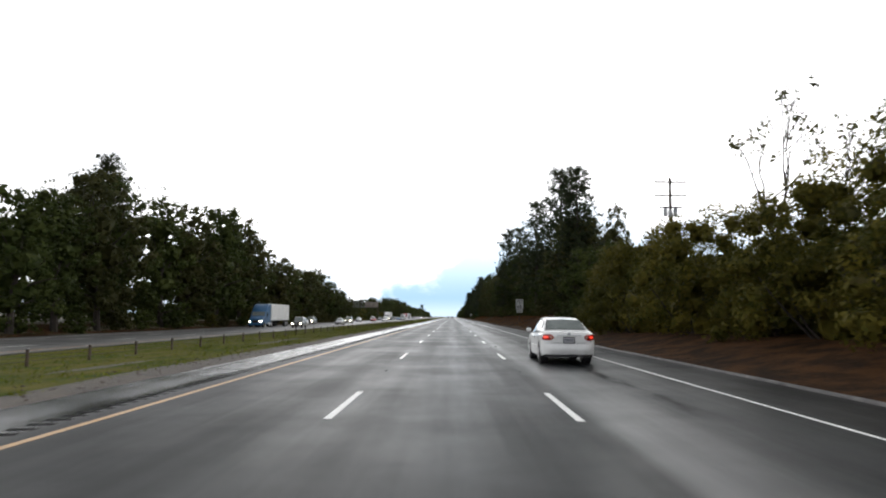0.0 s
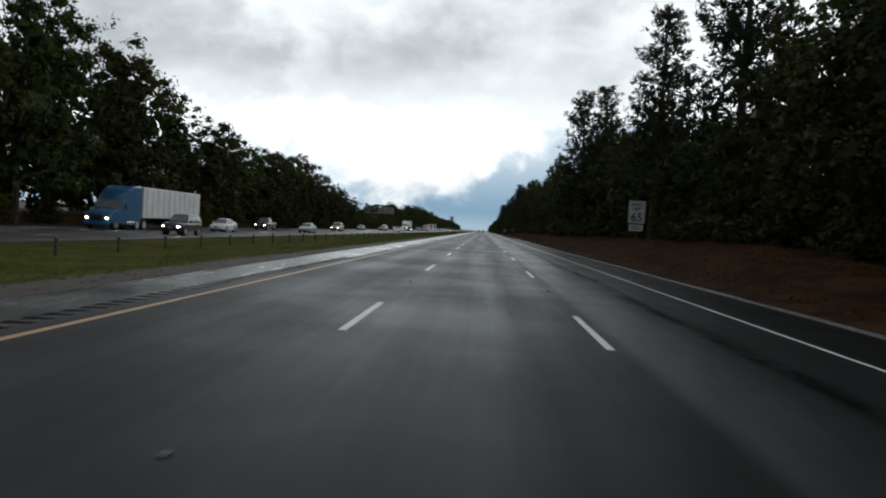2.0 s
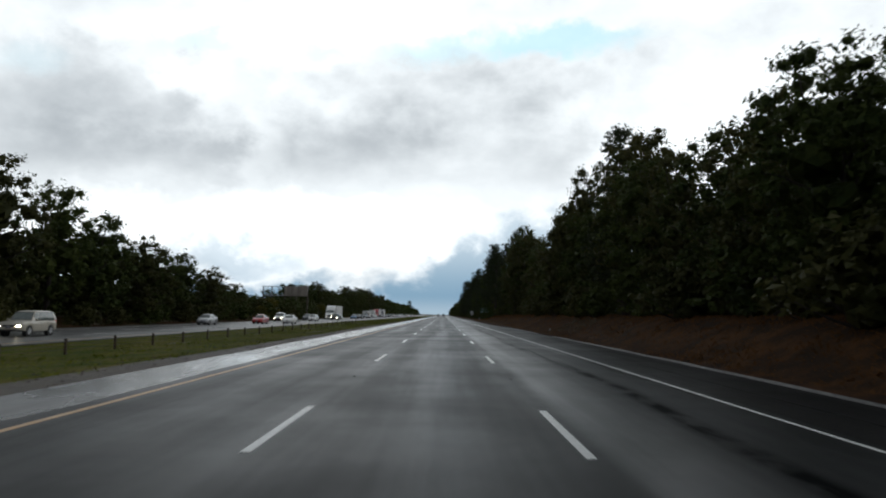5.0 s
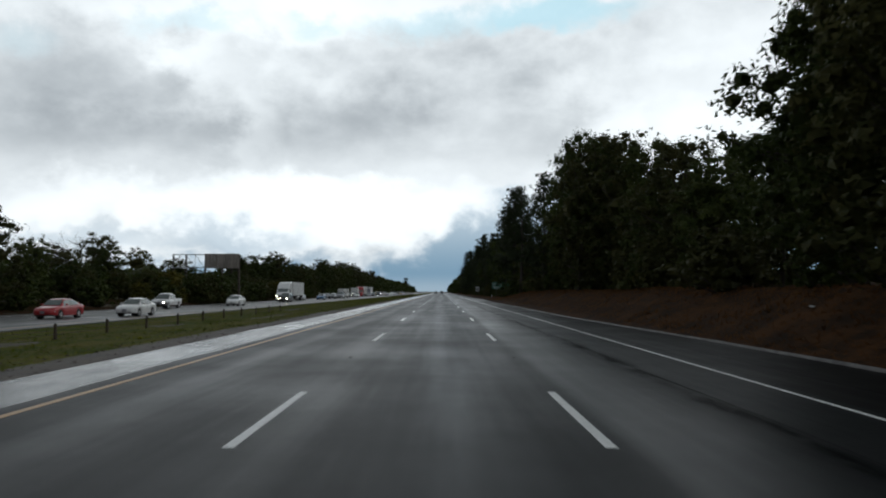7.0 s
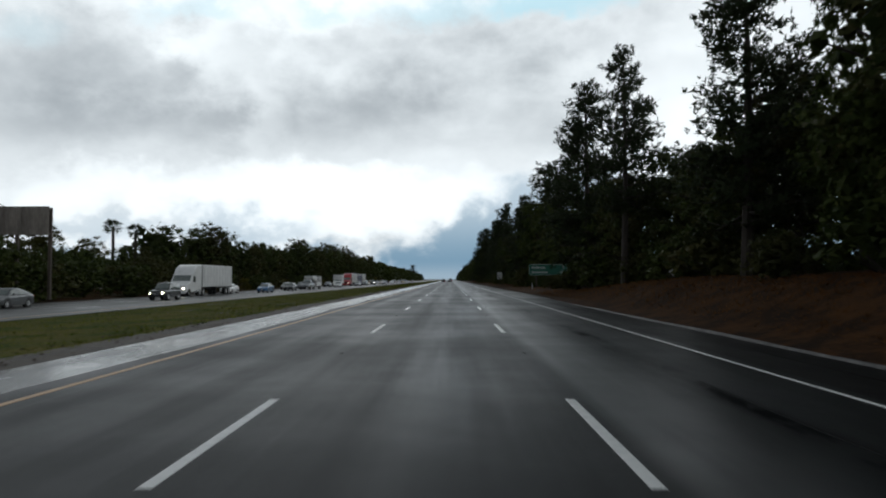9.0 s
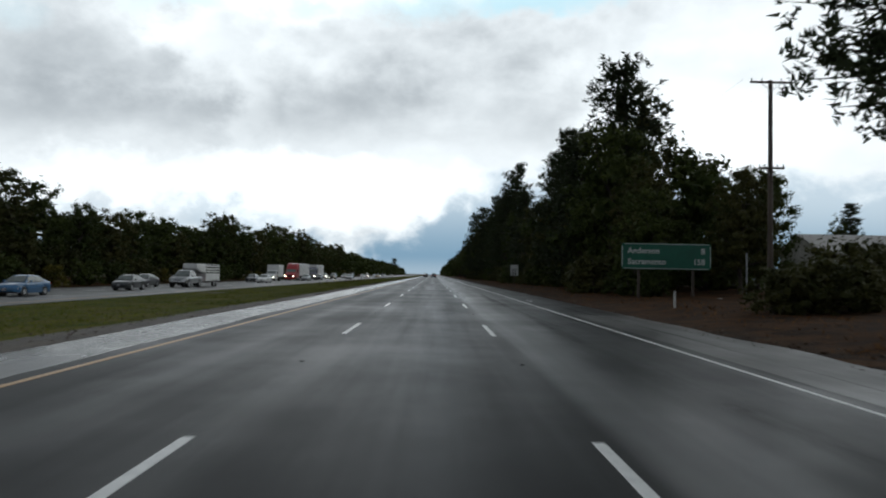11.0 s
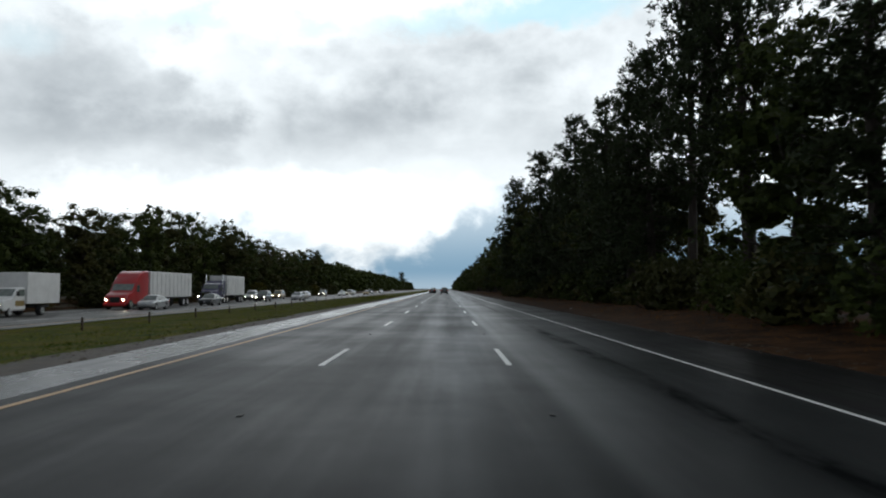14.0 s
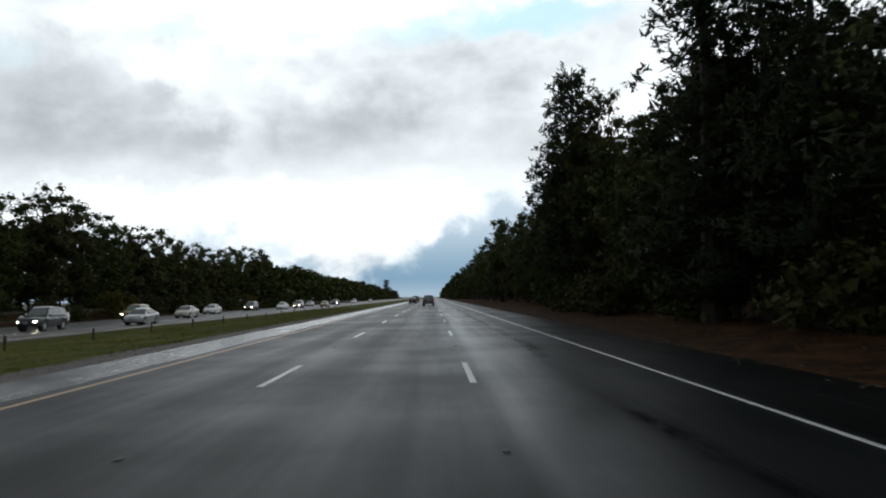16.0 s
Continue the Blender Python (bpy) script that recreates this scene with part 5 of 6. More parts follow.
def rounded(w, z0, z1, c):
    return [(-w + c, z0), (w - c, z0), (w, z0 + c), (w, z1 - c), (w - c, z1), (-w + c, z1), (-w, z1 - c), (-w, z0 + c)]


def build_semi(colour, aero, name, label, length=13.0, group=""):
    """Tractor with sleeper and a box trailer; the origin lies under the front bumper."""
    root = thing(name, label, "semi truck", group)
    skin = PAINT[colour]
    if aero:
        st = [(0, 0.95, 0.55, 1.15), (-0.12, 1.08, 0.5, 1.35), (-0.5, 1.17, 0.5, 1.55), (-1.25, 1.22, 0.5, 1.75), (-1.45, 1.22, 0.5, 1.85), (-2.1, 1.2, 0.5, 2.65), (-2.3, 1.22, 0.5, 2.9), (-3.0, 1.23, 0.5, 3.55), (-3.8, 1.23, 0.5, 3.92), (-5.0, 1.23, 0.5, 4.0), (-5.2, 1.2, 0.6, 3.98)]
        shield, win = (-1.5, -2.06), (-2.3, -3.0, 1.75, 2.5)
    else:
        st = [(0, 0.62, 0.7, 1.65), (-0.06, 0.72, 0.7, 1.75), (-1.7, 0.95, 0.8, 1.9), (-1.9, 1.15, 0.6, 1.92), (-2.02, 1.16, 0.6, 2.0), (-2.4, 1.16, 0.6, 2.72), (-2.7, 1.17, 0.6, 2.85), (-3.6, 1.17, 0.6, 2.9), (-3.7, 1.2, 0.6, 3.2), (-4.9, 1.2, 0.6, 3.3), (-5.0, 1.18, 0.6, 3.25)]
        shield, win = (-2.06, -2.36), (-2.6, -3.3, 1.85, 2.5)
    cab = Shape().loft([[(x, y, z) for x, z in rounded(w, a, b, 0.12)] for y, w, a, b in st], True, True)
    part("cab", cab, skin, root, smooth=35)
    zt = table(sorted((y, b) for y, w, a, b in st))
    wt = table(sorted((y, w) for y, w, a, b in st))
    pane = Shape().loft([[(u * (wt(y) - 0.14), y + 0.012, zt(y) + 0.012) for u in np.linspace(-1, 1, 5)] for y in np.linspace(*shield, 5)], False)
    part("windscreen", pane, PANE, root, "tinted glass")
    for sign in (-1, 1):
        part("side_window", Shape().box(sign * 1.222, (win[0] + win[1]) / 2, (win[2] + win[3]) / 2, 0.02, win[0] - win[1], win[3] - win[2], 0.008), PANE, root)
        lamp = part("headlight", Shape().box(sign * (0.88 if aero else 1.0), -0.06, 0.98 if aero else 1.05, 0.3, 0.14, 0.2, 0.04), HEADLIGHT_DULL, root)
        part("lamp_glow", Shape().box(sign * (0.88 if aero else 1.0), 0.02, 0.98 if aero else 1.05, 0.2, 0.02, 0.13, 0.005), HEADLIGHT_LIT, lamp, "lit warm white lamp")
        part("wing_mirror", Shape().box(sign * 1.42, win[0] + 0.15, 2.1, 0.1, 0.1, 0.62, 0.03), TRIM if aero else CHROME, root)
        part("fuel_tank", Shape().turned([(-4.1, 0.05), (-4.1, 0.3), (-2.7, 0.3), (-2.7, 0.05)], 14, "y", (sign * 0.95, 0, 0.68)), CHROME, root, smooth=30)
        add_wheel(root, sign * 1.08, -1.0, 0.5, 0.28, CHROME, 8)
        for y in (-4.6, -5.9):
            add_wheel(root, sign * 0.98, y, 0.5, 0.5, None, 8)
        for y in (-4.3 - length, -5.55 - length + 2.5):
            add_wheel(root, sign * 0.98, y, 0.5, 0.5, None, 8)
        if not aero:
            part("exhaust_stack", Shape().tube([(sign * 1.2, -3.65, 1.0), (sign * 1.2, -3.65, 3.9), (sign * 1.2, -3.85, 4.05)], [0.09, 0.09, 0.08], 10), CHROME, root, smooth=40)
            fender = Shape().loft([[(sign * x, -1.0 + 0.68 * math.cos(a), 0.5 + 0.66 * math.sin(a)) for x in (0.82, 1.24)] for a in np.linspace(0.1, 3.05, 9)], False)
            part("front_fender", fender, skin, root, smooth=50)
    part("bumper", Shape().box(0, 0.06, 0.52, 2.3, 0.2, 0.34, 0.06), CHROME if not aero else skin, root)
    part("grille", Shape().box(0, 0.015, 1.0 if aero else 1.2, 1.0 if aero else 1.15, 0.06, 0.5 if aero else 0.85, 0.02), CHROME if not aero else TRIM, root)
    part("chassis", Shape().box(0, -4.0, 0.8, 0.9, 6.5, 0.25, 0.03), TRIM, root)
    y0 = -5.5
    box = part("trailer", Shape().box(0, y0 - length / 2, 2.55, 2.55, length, 2.85, 0.05), TRAILER_SKIN, root, "grey-white box trailer")
    rib = Shape().box(0, 0, 0, 0.025, 0.05, 2.7).mesh("trailer_rib", STEEL)
    for k in range(int(length / 1.2)):
        for sign in (-1, 1):
            part("trailer_rib", rib, None, box, at=pose(sign * 1.28, y0 - 0.6 - 1.2 * k, 2.55))
    part("trailer_frame", Shape().box(0, y0 - length / 2, 1.05, 1.1, length * 0.98, 0.2, 0.02), TRIM, box)
    part("side_skirt", Shape().box(0, y0 - length * 0.45, 0.9, 2.3, 0.12, 0.5), TRIM, box)
    return root


def build_box_truck(name, label, group=""):
    root = thing(name, label, "box truck", group)
    skin = PAINT["white"]
    st = [(0, 0.78, 0.5, 1.15), (-0.1, 0.9, 0.45, 1.25), (-1.0, 0.98, 0.45, 1.42), (-1.15, 1.0, 0.45, 1.5), (-1.75, 0.98, 0.45, 2.15), (-1.95, 0.98, 0.45, 2.22), (-2.7, 0.98, 0.45, 2.22)]
    part("cab", Shape().loft([[(x, y, z) for x, z in rounded(w, a, b, 0.1)] for y, w, a, b in st], True, True), skin, root, smooth=35)
    part("windscreen", Shape().loft([[(u * 0.84, y + 0.012, z + 0.012) for u in np.linspace(-1, 1, 5)] for y, z in ((-1.2, 1.555), (-1.45, 1.825), (-1.7, 2.095))], False), PANE, root, "tinted glass")
    for sign in (-1, 1):
        part("side_window", Shape().box(sign * 0.985, -2.15, 1.8, 0.02, 0.8, 0.5, 0.008), PANE, root)
        lamp = part("headlight", Shape().box(sign * 0.66, -0.02, 0.92, 0.26, 0.1, 0.18, 0.03), HEADLIGHT_DULL, root)
        part("lamp_glow", Shape().box(sign * 0.66, 0.035, 0.92, 0.16, 0.02, 0.1, 0.004), HEADLIGHT_LIT, lamp, "lit warm white lamp")
        part("wing_mirror", Shape().box(sign * 1.2, -1.35, 1.75, 0.22, 0.1, 0.34, 0.03), TRIM, root)
        part("door_stripe", Shape().box(sign * 0.985, -1.9, 1.0, 0.014, 1.3, 0.42, 0.004), PAINT["gold"], root, "yellow stripe on the door")
        add_wheel(root, sign * 0.85, -0.85, 0.38, 0.22)
        add_wheel(root, sign * 0.85, -4.9, 0.38, 0.42)
    part("grille", Shape().box(0, 0.01, 0.92, 0.95, 0.05, 0.3, 0.02), TRIM, root)
    part("bumper", Shape().box(0, 0.06, 0.55, 1.9, 0.16, 0.22, 0.05), CHROME, root)
    part("cargo_box", Shape().box(0, -4.9, 2.15, 2.35, 4.6, 2.45, 0.05), TRAILER_SKIN, root, "plain white cargo box")
    part("chassis", Shape().box(0, -3.6, 0.72, 0.9, 6.6, 0.22, 0.03), TRIM, root)
    return root


def build_stock_trailer(name, label):
    """Gooseneck stock trailer; its nose reaches forward over the pickup's bed."""
    root = thing(name, label, "trailer", ONCOMING)
    for sign in (-1, 1):
        part("side_panel", Shape().box(sign * 1.03, -2.4, 1.02, 0.05, 4.85, 0.84, 0.01), TRAILER_SKIN, root, "solid white panel")
        for k in range(3):
            part("slat", Shape().box(sign * 1.04, -2.4, 1.64 + 0.29 * k, 0.04, 4.8, 0.17, 0.01), TRAILER_SKIN, root)
        for y in (0.0, -1.2, -2.4, -3.6, -4.8):
            part("post", Shape().box(sign * 1.0, y, 1.48, 0.07, 0.07, 1.86, 0.01), STEEL, root)
        for y in (-2.6, -3.5):
            add_wheel(root, sign * 1.0, y, 0.36, 0.22)
        part("fender", Shape().box(sign * 1.1, -3.05, 0.82, 0.2, 1.9, 0.05, 0.02), TRAILER_SKIN, root)
    part("roof", Shape().box(0, -2.4, 2.43, 2.12, 4.95, 0.05, 0.02), TRAILER_SKIN, root)
    part("front_panel", Shape().box(0, 0.03, 1.45, 2.05, 0.05, 1.85, 0.02), TRAILER_SKIN, root)
    nose = Shape().loft([[(x * w, y, z) for x, z in rounded(1.0, z0, 2.46, 0.12)] for y, w, z0 in ((0.0, 1.03, 1.42), (1.1, 1.0, 1.5), (1.75, 0.86, 1.72), (2.0, 0.7, 1.95))], True, True)
    part("nose", nose, TRAILER_SKIN, root, "white box over the hitch", smooth=30)
    part("hitch_post", Shape().tube([(0, 1.15, 1.5), (0, 1.15, 1.0)], [0.07, 0.06], 8), TRIM, root)
    part("trailer_floor", Shape().box(0, -2.4, 0.6, 2.1, 4.9, 0.14, 0.02), TRIM, root)
    return root


# the white saloon in the outer lane
saloon = build_car("sedan", "white", "white_sedan", "white four-door saloon on the wet outer lane, tail lamps glowing", lit=False)
saloon.matrix_basis = pose(3.66, 24.8, 0)

WORDS = {"white": "white", "silver": "silver", "grey": "grey", "dark": "charcoal", "red": "red", "blue": "dark blue", "gold": "golden-brown", "cream": "cream"}
NOUN = {"sedan": "saloon car", "suv": "sport utility car", "pickup": "pickup truck"}
made = {}


def oncoming(style, colour, x, y):
    key = (style, colour)
    m = pose(x, y, FAR_LEVEL, 0, 0, 180)
    if key in made:
        return copy_thing(made[key], m)
    made[key] = build_car(style, colour, {"sedan": "sedan", "suv": "suv", "pickup": "pickup_truck"}[style],
                          f"{WORDS[colour]} {NOUN[style]} on the far carriageway with headlights on", group=ONCOMING)
    made[key].matrix_basis = m
    return made[key]


A, B, C = -25.4, -28.9, -32.6  # lane centres of the far carriageway
for style, colour, x, y in (("suv", "dark", A, 118), ("sedan", "white", B, 137), ("sedan", "silver", A, 161), ("pickup", "dark", C, 164), ("suv", "cream", B, 199), ("sedan", "silver", C, 248), ("sedan", "red", B, 262.5),
                            ("sedan", "white", A, 268), ("pickup", "white", C, 293), ("sedan", "white", B, 309), ("sedan", "grey", C, 321), ("suv", "dark", B, 341), ("sedan", "white", C, 374), ("sedan", "blue", B, 380.5),
                            ("sedan", "dark", B, 398), ("sedan", "grey", C, 411), ("sedan", "dark", C, 425), ("sedan", "white", B, 452.5), ("sedan", "dark", C, 459), ("sedan", "silver", B, 492.5),
                            ("sedan", "dark", B, 510), ("suv", "dark", B, 536), ("pickup", "white", C, 543), ("sedan", "silver", A, 546), ("suv", "gold", C, 562), ("sedan", "cream", B, 568), ("sedan", "white", C, 590),
                            ("suv", "grey", C, 613), ("sedan", "white", B, 623), ("suv", "cream", B, 640), ("sedan", "gold", A, 655), ("sedan", "white", C, 676), ("suv", "dark", B, 700), ("sedan", "silver", C, 722),
                            ("sedan", "white", B, 750), ("suv", "grey", C, 785), ("sedan", "cream", B, 820)):
    oncoming(style, colour, x, y)
for colour, aero, x, y, length, words in (("blue", True, C, 117.5, 13.0, "blue semi truck hauling a long grey box trailer"), ("white", True, C, 353.5, 12.0, "white semi truck with a white box trailer"),
                                          ("red", True, C, 492, 12.5, "red semi truck with a white box trailer"), ("violet", False, C, 519, 9.0, "dark violet long-nosed semi truck with a grey trailer")):
    semi = build_semi(colour, aero, "semi_truck", words + ", headlights on", length, ONCOMING)
    semi.matrix_basis = pose(x, y, FAR_LEVEL, 0, 0, 180)
box_truck = build_box_truck("box_truck", "white box truck with a yellow door stripe on the far carriageway", ONCOMING)
box_truck.matrix_basis = pose(C, 472.5, FAR_LEVEL, 0, 0, 180)
hauler = build_car("pickup", "silver", "pickup_truck", "large silver pickup truck pulling a stock trailer on the far carriageway", lit=False, group=ONCOMING)
hauler.matrix_basis = pose(B, 413.5, FAR_LEVEL, 0, 0, 180) @ Matrix.Scale(1.12, 4)
stock = build_stock_trailer("stock_trailer", "white slatted stock trailer behind a pickup truck")
stock.matrix_basis = pose(B, 417.2, FAR_LEVEL, 0, 0, 180) @ Matrix.Scale(1.14, 4)
# traffic far ahead in the near lanes
for style, colour, x, y in (("suv", "grey", 0.4, 596), ("sedan", "dark", -3.4, 640), ("suv", "dark", -3.4, 668)):
    ahead = build_car(style, colour, "suv" if style == "suv" else "sedan", f"{WORDS[colour]} {NOUN[style]} far ahead in spray on the wet lanes", lit=False, group="traffic ahead")
    ahead.matrix_basis = pose(x, y, 0)

# ---- roadside fixtures ----
def letters(text, size, mat, parent, x, z, y=0.0, name="legend", align="LEFT", label=""):
    """Raised lettering in the built-in font, facing the traffic."""
    c = bpy.data.curves.new("legend", "FONT")
    c.body, c.size, c.align_x, c.extrude, c.resolution_u, c.offset = text, size, align, 0.004, 3, size * 0.02
    tmp = bpy.data.objects.new("legend", c)
    scene.collection.objects.link(tmp)
    me = bpy.data.meshes.new_from_object(tmp.evaluated_get(bpy.context.evaluated_depsgraph_get()))
    bpy.data.objects.remove(tmp)
    me.materials.clear()
    me.materials.append(mat)
    return part(name, me, None, parent, label, at=pose(x, y, z, 90, 0, 0))


def panel(w, h, c=0.06, d=0.012, n=4):
    """A sign sheet with rounded corners, standing upright."""
    ring = []
    for cx, cz, a0 in ((w / 2 - c, h / 2 - c, 0), (-w / 2 + c, h / 2 - c, 90), (-w / 2 + c, -h / 2 + c, 180), (w / 2 - c, -h / 2 + c, 270)):
        for k in range(n + 1):
            a = radians(a0 + 90 * k / n)
            ring.append((cx + c * math.cos(a), cz + c * math.sin(a)))
    return Shape().loft([[(x, y, z) for x, z in ring] for y in (-d / 2, d / 2)], True, True)


def speed_sign(x, y, foot, top, lines, label, plaque):
    root = thing("speed_limit_sign", label, "road sign", at=pose(x, y, 0))
    h, w = 1.5, 1.1
    part("post", Shape().box(0, 0.06, (foot + top) / 2, 0.1, 0.1, top - foot + 0.3, 0.012), RUSTY, root, "dark brown post")
    face = part("sign_panel", panel(w, h), SIGN_WHITE, root, "white sheet with black legend", at=pose(0, 0, top - h / 2))
    rim = Shape()
    for a, b, c, d in ((0, h / 2 - 0.06, w - 0.12, 0.022), (0, -h / 2 + 0.06, w - 0.12, 0.022), (w / 2 - 0.06, 0, 0.022, h - 0.12), (-w / 2 + 0.06, 0, 0.022, h - 0.12)):
        rim.box(a, -0.008, b, c, 0.006, d)
    part("border", rim, SIGN_BLACK, face)
    for text, size, z in lines:
        letters(text, size, SIGN_BLACK, face, 0, z, -0.01, align="CENTER")
    if plaque:
        small = part("plaque", panel(0.92, 0.42, 0.04), SIGN_WHITE, root, at=pose(0, 0, top - h - 0.3))
        for k in (0.08, -0.06):
            part("bar", Shape().box(0, -0.009, k, 0.7, 0.006, 0.055), SIGN_BLACK, small)
    return root


speed_sign(10.16, 107.2, ground_height(10.16, 107.2), 4.15, (("SPEED", 0.29, 0.38), ("LIMIT", 0.29, 0.1), ("65", 0.78, -0.6)), "white speed limit 65 sign on a wooden post", True)
truck_sign = speed_sign(11.35, 426.3, ground_height(11.35, 426.3), 2.95, (("55", 0.66, -0.46),), "white truck speed limit 55 sign on a wooden post", False)
for z, w in ((0.12, 0.8), (-0.6, 0.7)):
    part("bar", Shape().box(0, -0.009, z, w, 0.006, 0.09), SIGN_BLACK, [c for c in truck_sign.children if c.name.startswith("sign_panel")][0])

# green distance sign
guide = thing("distance_sign", "green highway distance sign with white lettering on two posts", "road sign", at=pose(14.8, 373.5, 0))
face = part("sign_panel", panel(5.6, 1.62, 0.16, 0.05), SIGN_GREEN, guide, "green sheet with white legend", at=pose(0, 0, 2.84))
rim = Shape()
for a, b, c, d in ((0, 0.765, 5.3, 0.035), (0, -0.765, 5.3, 0.035), (2.755, 0, 0.035, 1.3), (-2.755, 0, 0.035, 1.3)):
    rim.box(a, -0.028, b, c, 0.006, d)
part("border", rim, SIGN_WHITE, face, "white border")
letters("Anderson", 0.5, SIGN_WHITE, face, -2.42, 0.18, -0.03, align="LEFT", label="white lettering")
letters("8", 0.5, SIGN_WHITE, face, 2.42, 0.18, -0.03, align="RIGHT", label="white numeral")
letters("Sacramento", 0.5, SIGN_WHITE, face, -2.42, -0.5, -0.03, align="LEFT", label="white lettering")
letters("158", 0.5, SIGN_WHITE, face, 2.42, -0.5, -0.03, align="RIGHT", label="white numeral")
for x in (-1.7, 1.7):
    g = ground_height(14.8 + x, 373.5)
    part("post", Shape().box(x, 0.1, (g + 3.6) / 2 - 0.1, 0.15, 0.15, 3.8 - g, 0.015), POLE_WOOD, guide)


# utility poles
def utility_pole(x, y, top, arms, cans, label):
    g = ground_height(x, y)
    root = thing("utility_pole", label, "utility pole", "power poles", at=pose(x, y, g))
    h = top - g
    part("pole", Shape().tube([(0, 0, -0.4), (0, 0, h * 0.5), (0, 0, h)], [0.17, 0.14, 0.115], 10), POLE_WOOD, root, smooth=50)
    for z, half in arms:
        arm = part("crossarm", Shape().box(0, -0.13, z - g, 2 * half, 0.1, 0.12, 0.012), POLE_WOOD, root)
        for k in (-0.92, -0.45, 0.45, 0.92):
            part("insulator", Shape().turned([(0, 0.02), (0.05, 0.045), (0.1, 0.03), (0.15, 0.04), (0.18, 0.015)], 8, "z", (k * half, -0.13, z - g + 0.06)), STEEL, arm)
        for sign in (-1, 1):
            part("brace", Shape().tube([(sign * half * 0.5, -0.12, z - g - 0.05), (0, -0.1, z - g - 0.5)], [0.018, 0.018], 5), STEEL, arm)
    for sx, z in cans:
        part("transformer", Shape().turned([(-0.36, 0.05), (-0.36, 0.19), (0.3, 0.19), (0.36, 0.13), (0.39, 0.03)], 14, "z", (sx, 0, z - g)), STEEL, root, "grey steel can", smooth=40)
    return root


utility_pole(19.1, 61.8, 13.8, ((13.4, 1.4), (12.2, 1.4), (11.15, 1.0)), ((-0.44, 10.75), (0.0, 10.55), (0.44, 10.75)), "wooden power pole with two crossarms and grey transformers")
utility_pole(19.55, 369.8, 13.0, ((12.85, 1.25), (7.9, 0.75)), (), "tall wooden power pole with crossarm at the top")
utility_pole(19.0, 437.0, 12.4, ((12.2, 1.2), (9.1, 0.7)), (), "wooden power pole between the trees")
for (x0, y0, z0), (x1, y1, z1) in (((19.1, 61.8, 13.55), (20.5, 122, 13.6)), ((19.2, 369.8, 13.05), (19.0, 437.0, 12.4))):
    for dx in (-1.2, 1.2):
        pts = [(lerp(x0, x1, k) + dx, lerp(y0, y1, k), lerp(z0, z1, k) - 1.1 * 4 * k * (1 - k) * 0.6) for k in np.linspace(0, 1, 15)]
        tagged(part("power_line", Shape().tube(pts, [0.005] * 15, 4), TRIM), "thin black overhead power line between poles", "power line", "power lines")

# slim posts
for x, y, h, mat, words in ((19.0, 371.6, 2.6, STEEL, "slim pale steel post behind the distance sign"), (11.0, 360.8, 0.75, SIGN_WHITE, "short white marker post on the verge")):
    g = ground_height(x, y)
    tagged(part("marker_post", Shape().box(x, y, g + h / 2 - 0.1, 0.09, 0.06, h + 0.2, 0.012), mat), words, "post")


# cable barrier in the median
def barrier(y0, y1, n, x):
    post = Shape().box(0, 0, 0.3, 0.09, 0.11, 0.76, 0.012).mesh("post", RUSTY)
    cap = Shape().box(0, 0, 0.68, 0.1, 0.12, 0.04, 0.012).mesh("cap", STEEL)
    rail = thing("cable_barrier", "low cable barrier on dark steel posts along the median", "barrier", "median barrier", at=pose(x, y0, 0))
    for k in range(n):
        y = (y1 - y0) * k / (n - 1)
        p = part("post", post, None, rail, at=pose(0, y, ground_height(x, y0 + y)))
        part("cap", cap, None, p)
    for z in (0.24, 0.4, 0.56):
        pts = [(0.05, (y1 - y0) * k / 40, z + ground_height(x, y0 + (y1 - y0) * k / 40)) for k in range(41)]
        part("cable", Shape().tube(pts, [0.008] * 41, 4), RUSTY, rail)
    return rail


barrier(8, 278, 61, -15.6)
barrier(440, 640, 26, -17.4)

# billboard beyond the far carriageway: one boarded panel and an empty truss beside it
board = thing("billboard", "old brown billboard beside an empty steel truss frame", "billboard", at=pose(-37.4, 329.5, ground_height(-37.4, 329.5)))
g = -ground_height(-37.4, 329.5)
for k in range(10):
    part("plank", Shape().box(-2.65 + 0.59 * k, 0, 6.65 + g, 0.57, 0.06, 2.5, 0.012), WEATHERED, board)
for x in (-2.9, 0.0, 2.9, -6.2, -8.4):
    part("post", Shape().box(x, 0.35, 3.8 + g, 0.26, 0.26, 8.0, 0.02), POLE_WOOD, board)
for z in (5.5, 7.75):
    part("truss_rail", Shape().box(-2.8, 0.15, z + g, 11.4, 0.1, 0.14, 0.01), STEEL, board)
for a, b in ((-3.0, -4.6), (-4.6, -6.2), (-6.2, -7.3), (-7.3, -8.4)):
    part("truss_diagonal", Shape().tube([(a, 0.15, 5.5 + g), (b, 0.15, 7.75 + g)], [0.045, 0.045], 5), STEEL, board)
    part("truss_upright", Shape().tube([(b, 0.15, 5.5 + g), (b, 0.15, 7.75 + g)], [0.045, 0.045], 5), STEEL, board)


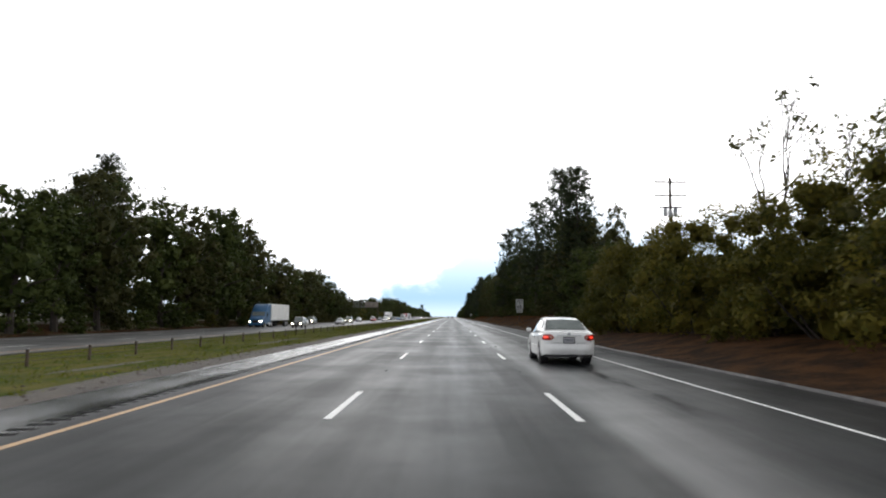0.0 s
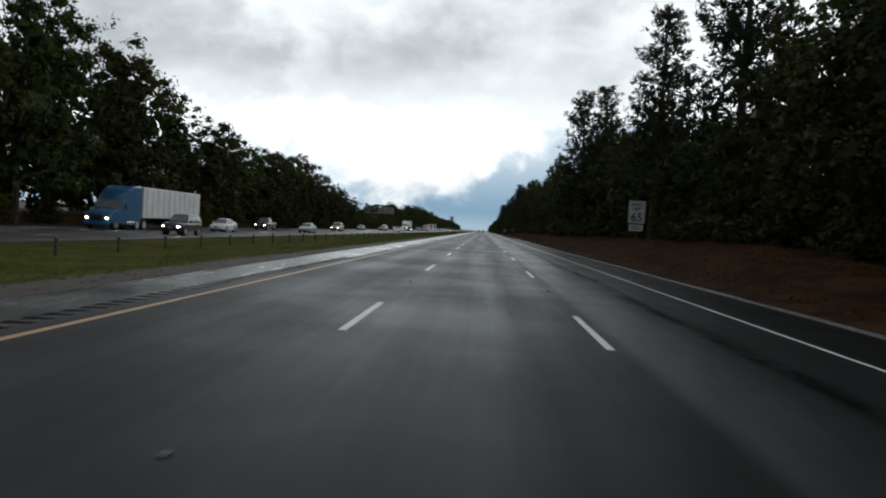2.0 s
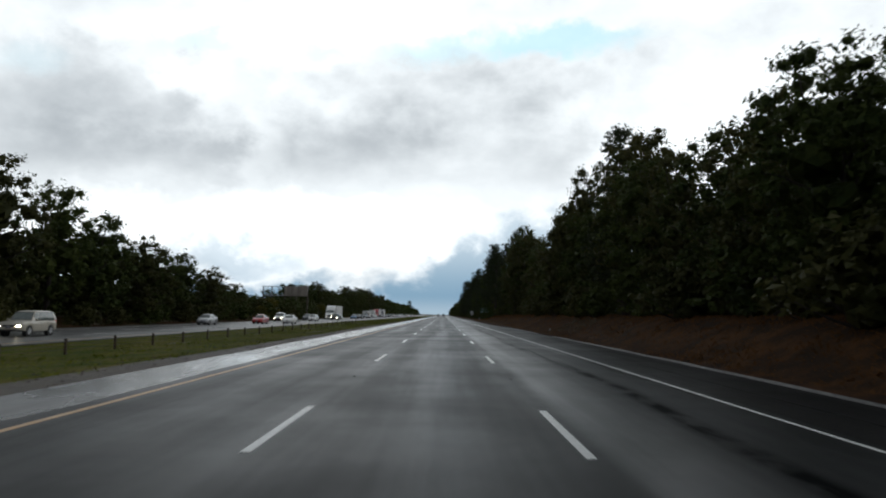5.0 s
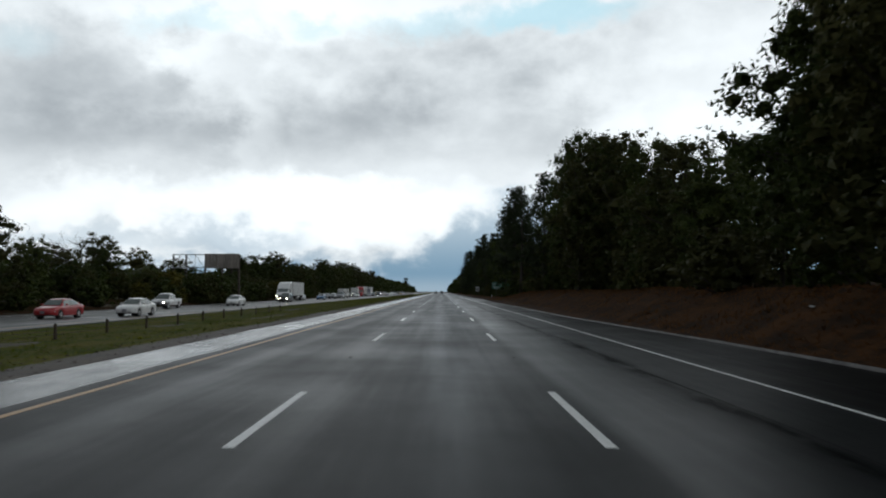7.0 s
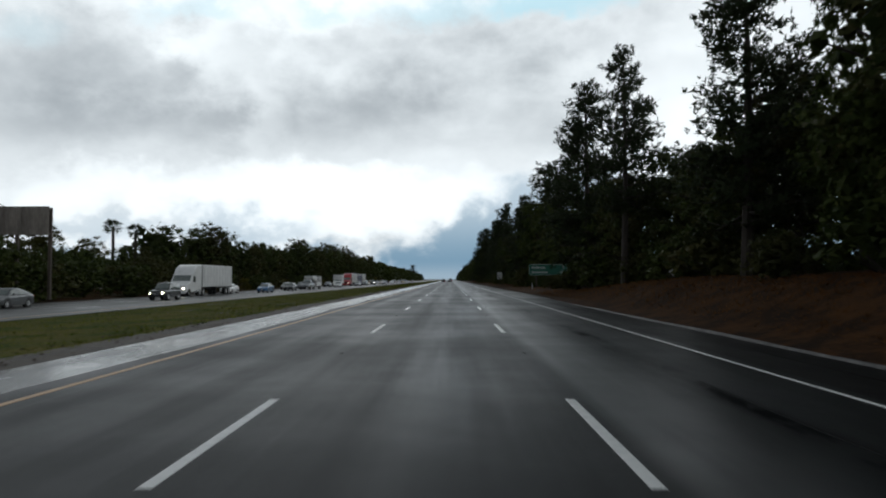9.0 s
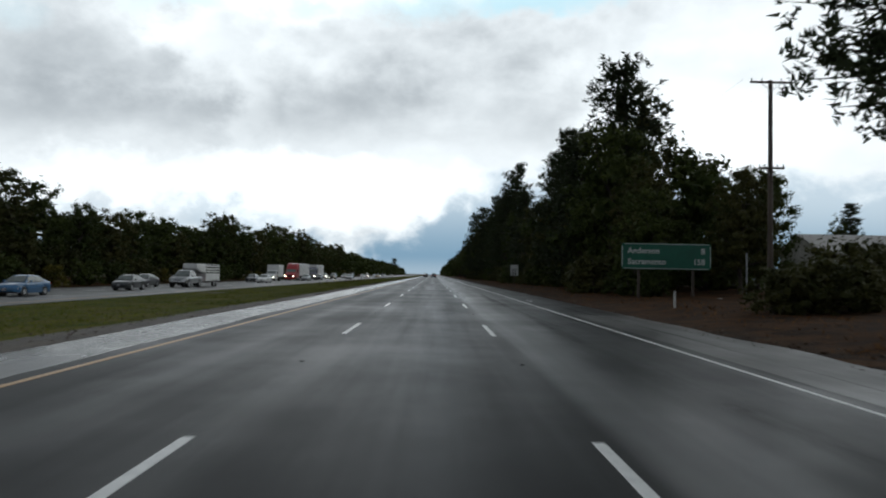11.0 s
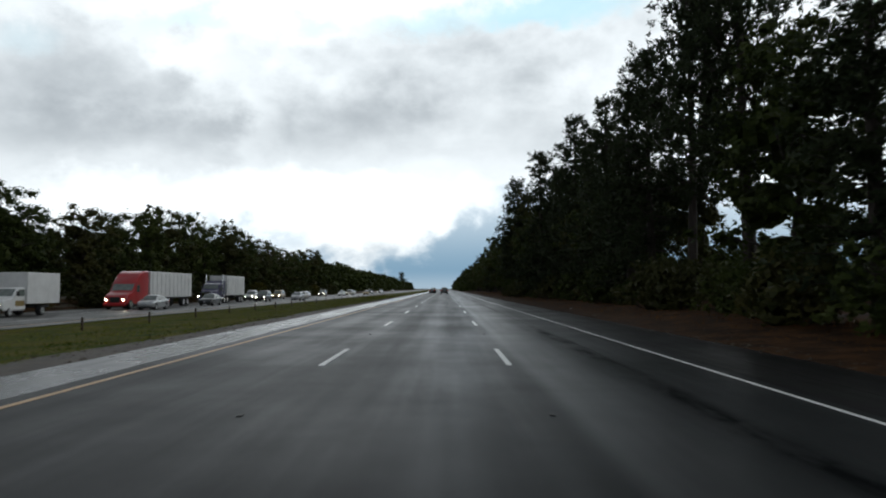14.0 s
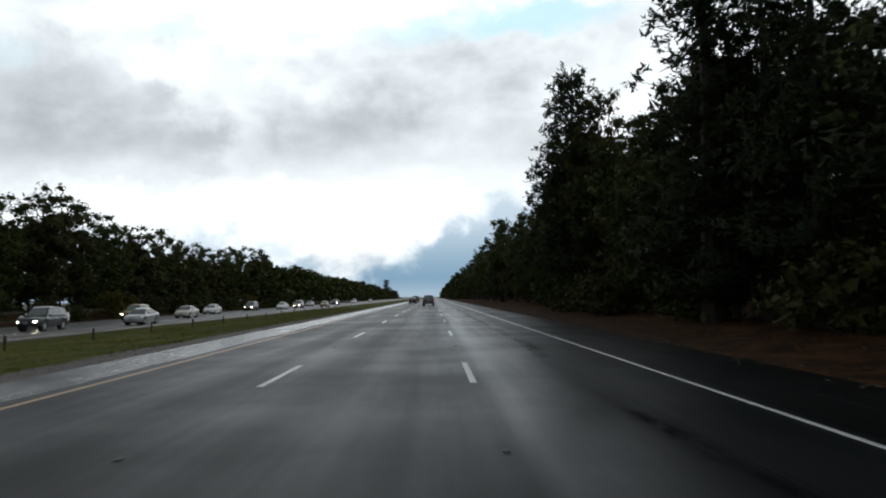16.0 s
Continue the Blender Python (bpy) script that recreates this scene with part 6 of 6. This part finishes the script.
# small houses among the trees
def cottage(x, y, w, d, eaves, ridge, label, turn=0):
    root = thing("house", label, "house", "houses among the trees", at=pose(x, y, ground_height(x, y) - 0.1, 0, 0, turn))
    wall_mat = material("pale_house_wall", (0.55, 0.54, 0.5), (0.42, 0.41, 0.38), 0.8, scale=1.5, bump=0.3)
    roof_mat = material("grey_shingle", (0.4, 0.39, 0.37), (0.28, 0.27, 0.26), 0.7, scale=3, bump=0.6, bump_scale=12)
    s = Shape()
    s.add([(-w / 2, -d / 2, 0), (w / 2, -d / 2, 0), (w / 2, d / 2, 0), (-w / 2, d / 2, 0), (-w / 2, -d / 2, eaves), (w / 2, -d / 2, eaves), (w / 2, d / 2, eaves), (-w / 2, d / 2, eaves), (-w / 2, 0, ridge - 0.1), (w / 2, 0, ridge - 0.1)],
          [(0, 1, 5, 4), (2, 3, 7, 6), (1, 2, 6, 9, 5), (3, 0, 4, 8, 7)])
    part("wall", s, wall_mat, root)
    for sign in (-1, 1):
        e = Shape().add([(-w / 2 - 0.4, sign * (d / 2 + 0.5), eaves - 0.25), (w / 2 + 0.4, sign * (d / 2 + 0.5), eaves - 0.25), (w / 2 + 0.4, 0, ridge), (-w / 2 - 0.4, 0, ridge),
                         (-w / 2 - 0.4, sign * (d / 2 + 0.5), eaves - 0.1), (w / 2 + 0.4, sign * (d / 2 + 0.5), eaves - 0.1), (w / 2 + 0.4, 0, ridge + 0.15), (-w / 2 - 0.4, 0, ridge + 0.15)],
                        [(0, 1, 2, 3), (4, 5, 6, 7), (0, 1, 5, 4), (1, 2, 6, 5), (0, 3, 7, 4)])
        part("roof", e, roof_mat, root)
    for k in (-0.28, 0.05):
        win = part("window", Shape().box(k * w, -d / 2 - 0.02, eaves * 0.58, 1.2, 0.06, 1.1, 0.01), PANE, root)
        part("frame", Shape().box(k * w, -d / 2 - 0.05, eaves * 0.58 + 0.6, 1.4, 0.05, 0.1), SIGN_WHITE, win)
    part("door", Shape().box(0.3 * w, -d / 2 - 0.02, 1.05, 0.95, 0.06, 2.05, 0.01), POLE_WOOD, root)
    return root


cottage(40, 395, 11, 8, 2.7, 4.3, "pale single-storey house with grey roof behind the trees")
cottage(33, 449, 8, 7, 2.6, 4.2, "pale cottage glimpsed between the trees", 20)

# scrap of tyre on the lane and litter at the shoulder
scrap = Shape()
for k in range(3):
    pts = [(0.16 * i - 0.2 + 0.05 * k, 0.07 * k + 0.05 * math.sin(i * 1.7 + k), 0.015 + 0.035 * abs(math.sin(i * 1.1 + k))) for i in range(4)]
    scrap.tube(pts, [0.02, 0.035, 0.03, 0.012], 5)
tagged(part("tyre_scrap", scrap, RUBBER, at=pose(2.2, 385.4, 0) @ Matrix.Scale(0.5, 4)), "black scrap of tyre lying on the wet lane", "debris")
for x, y, a, b in ((5.95, 371.8, 0.3, 0.1), (5.95, 370.3, 0.36, 0.12), (9.8, 212.6, 0.34, 0.2), (9.4, 470.5, 0.3, 0.15), (11.0, 229.0, 0.25, 0.2), (17.0, 370.6, 0.4, 0.25)):
    z = max(ground_height(x, y), 0.0)
    bit = Shape().add([(-a / 2, -b / 2, 0.01), (0, -b / 2 - 0.03, 0.09), (a / 2, -b / 2, 0.02), (-a / 2 + 0.04, b / 2, 0.05), (0.03, b / 2, 0.12), (a / 2, b / 2 - 0.03, 0.01), (0, 0, 0.0)],
                      [(0, 1, 4, 3), (1, 2, 5, 4), (0, 1, 6), (1, 2, 6)])
    tagged(part("litter", bit, SIGN_WHITE, at=pose(x, y, z, 0, 0, 37 * x) @ Matrix.Diagonal((0.8, 0.7, 0.5, 1))), "crumpled white litter at the road edge", "litter", "roadside litter")
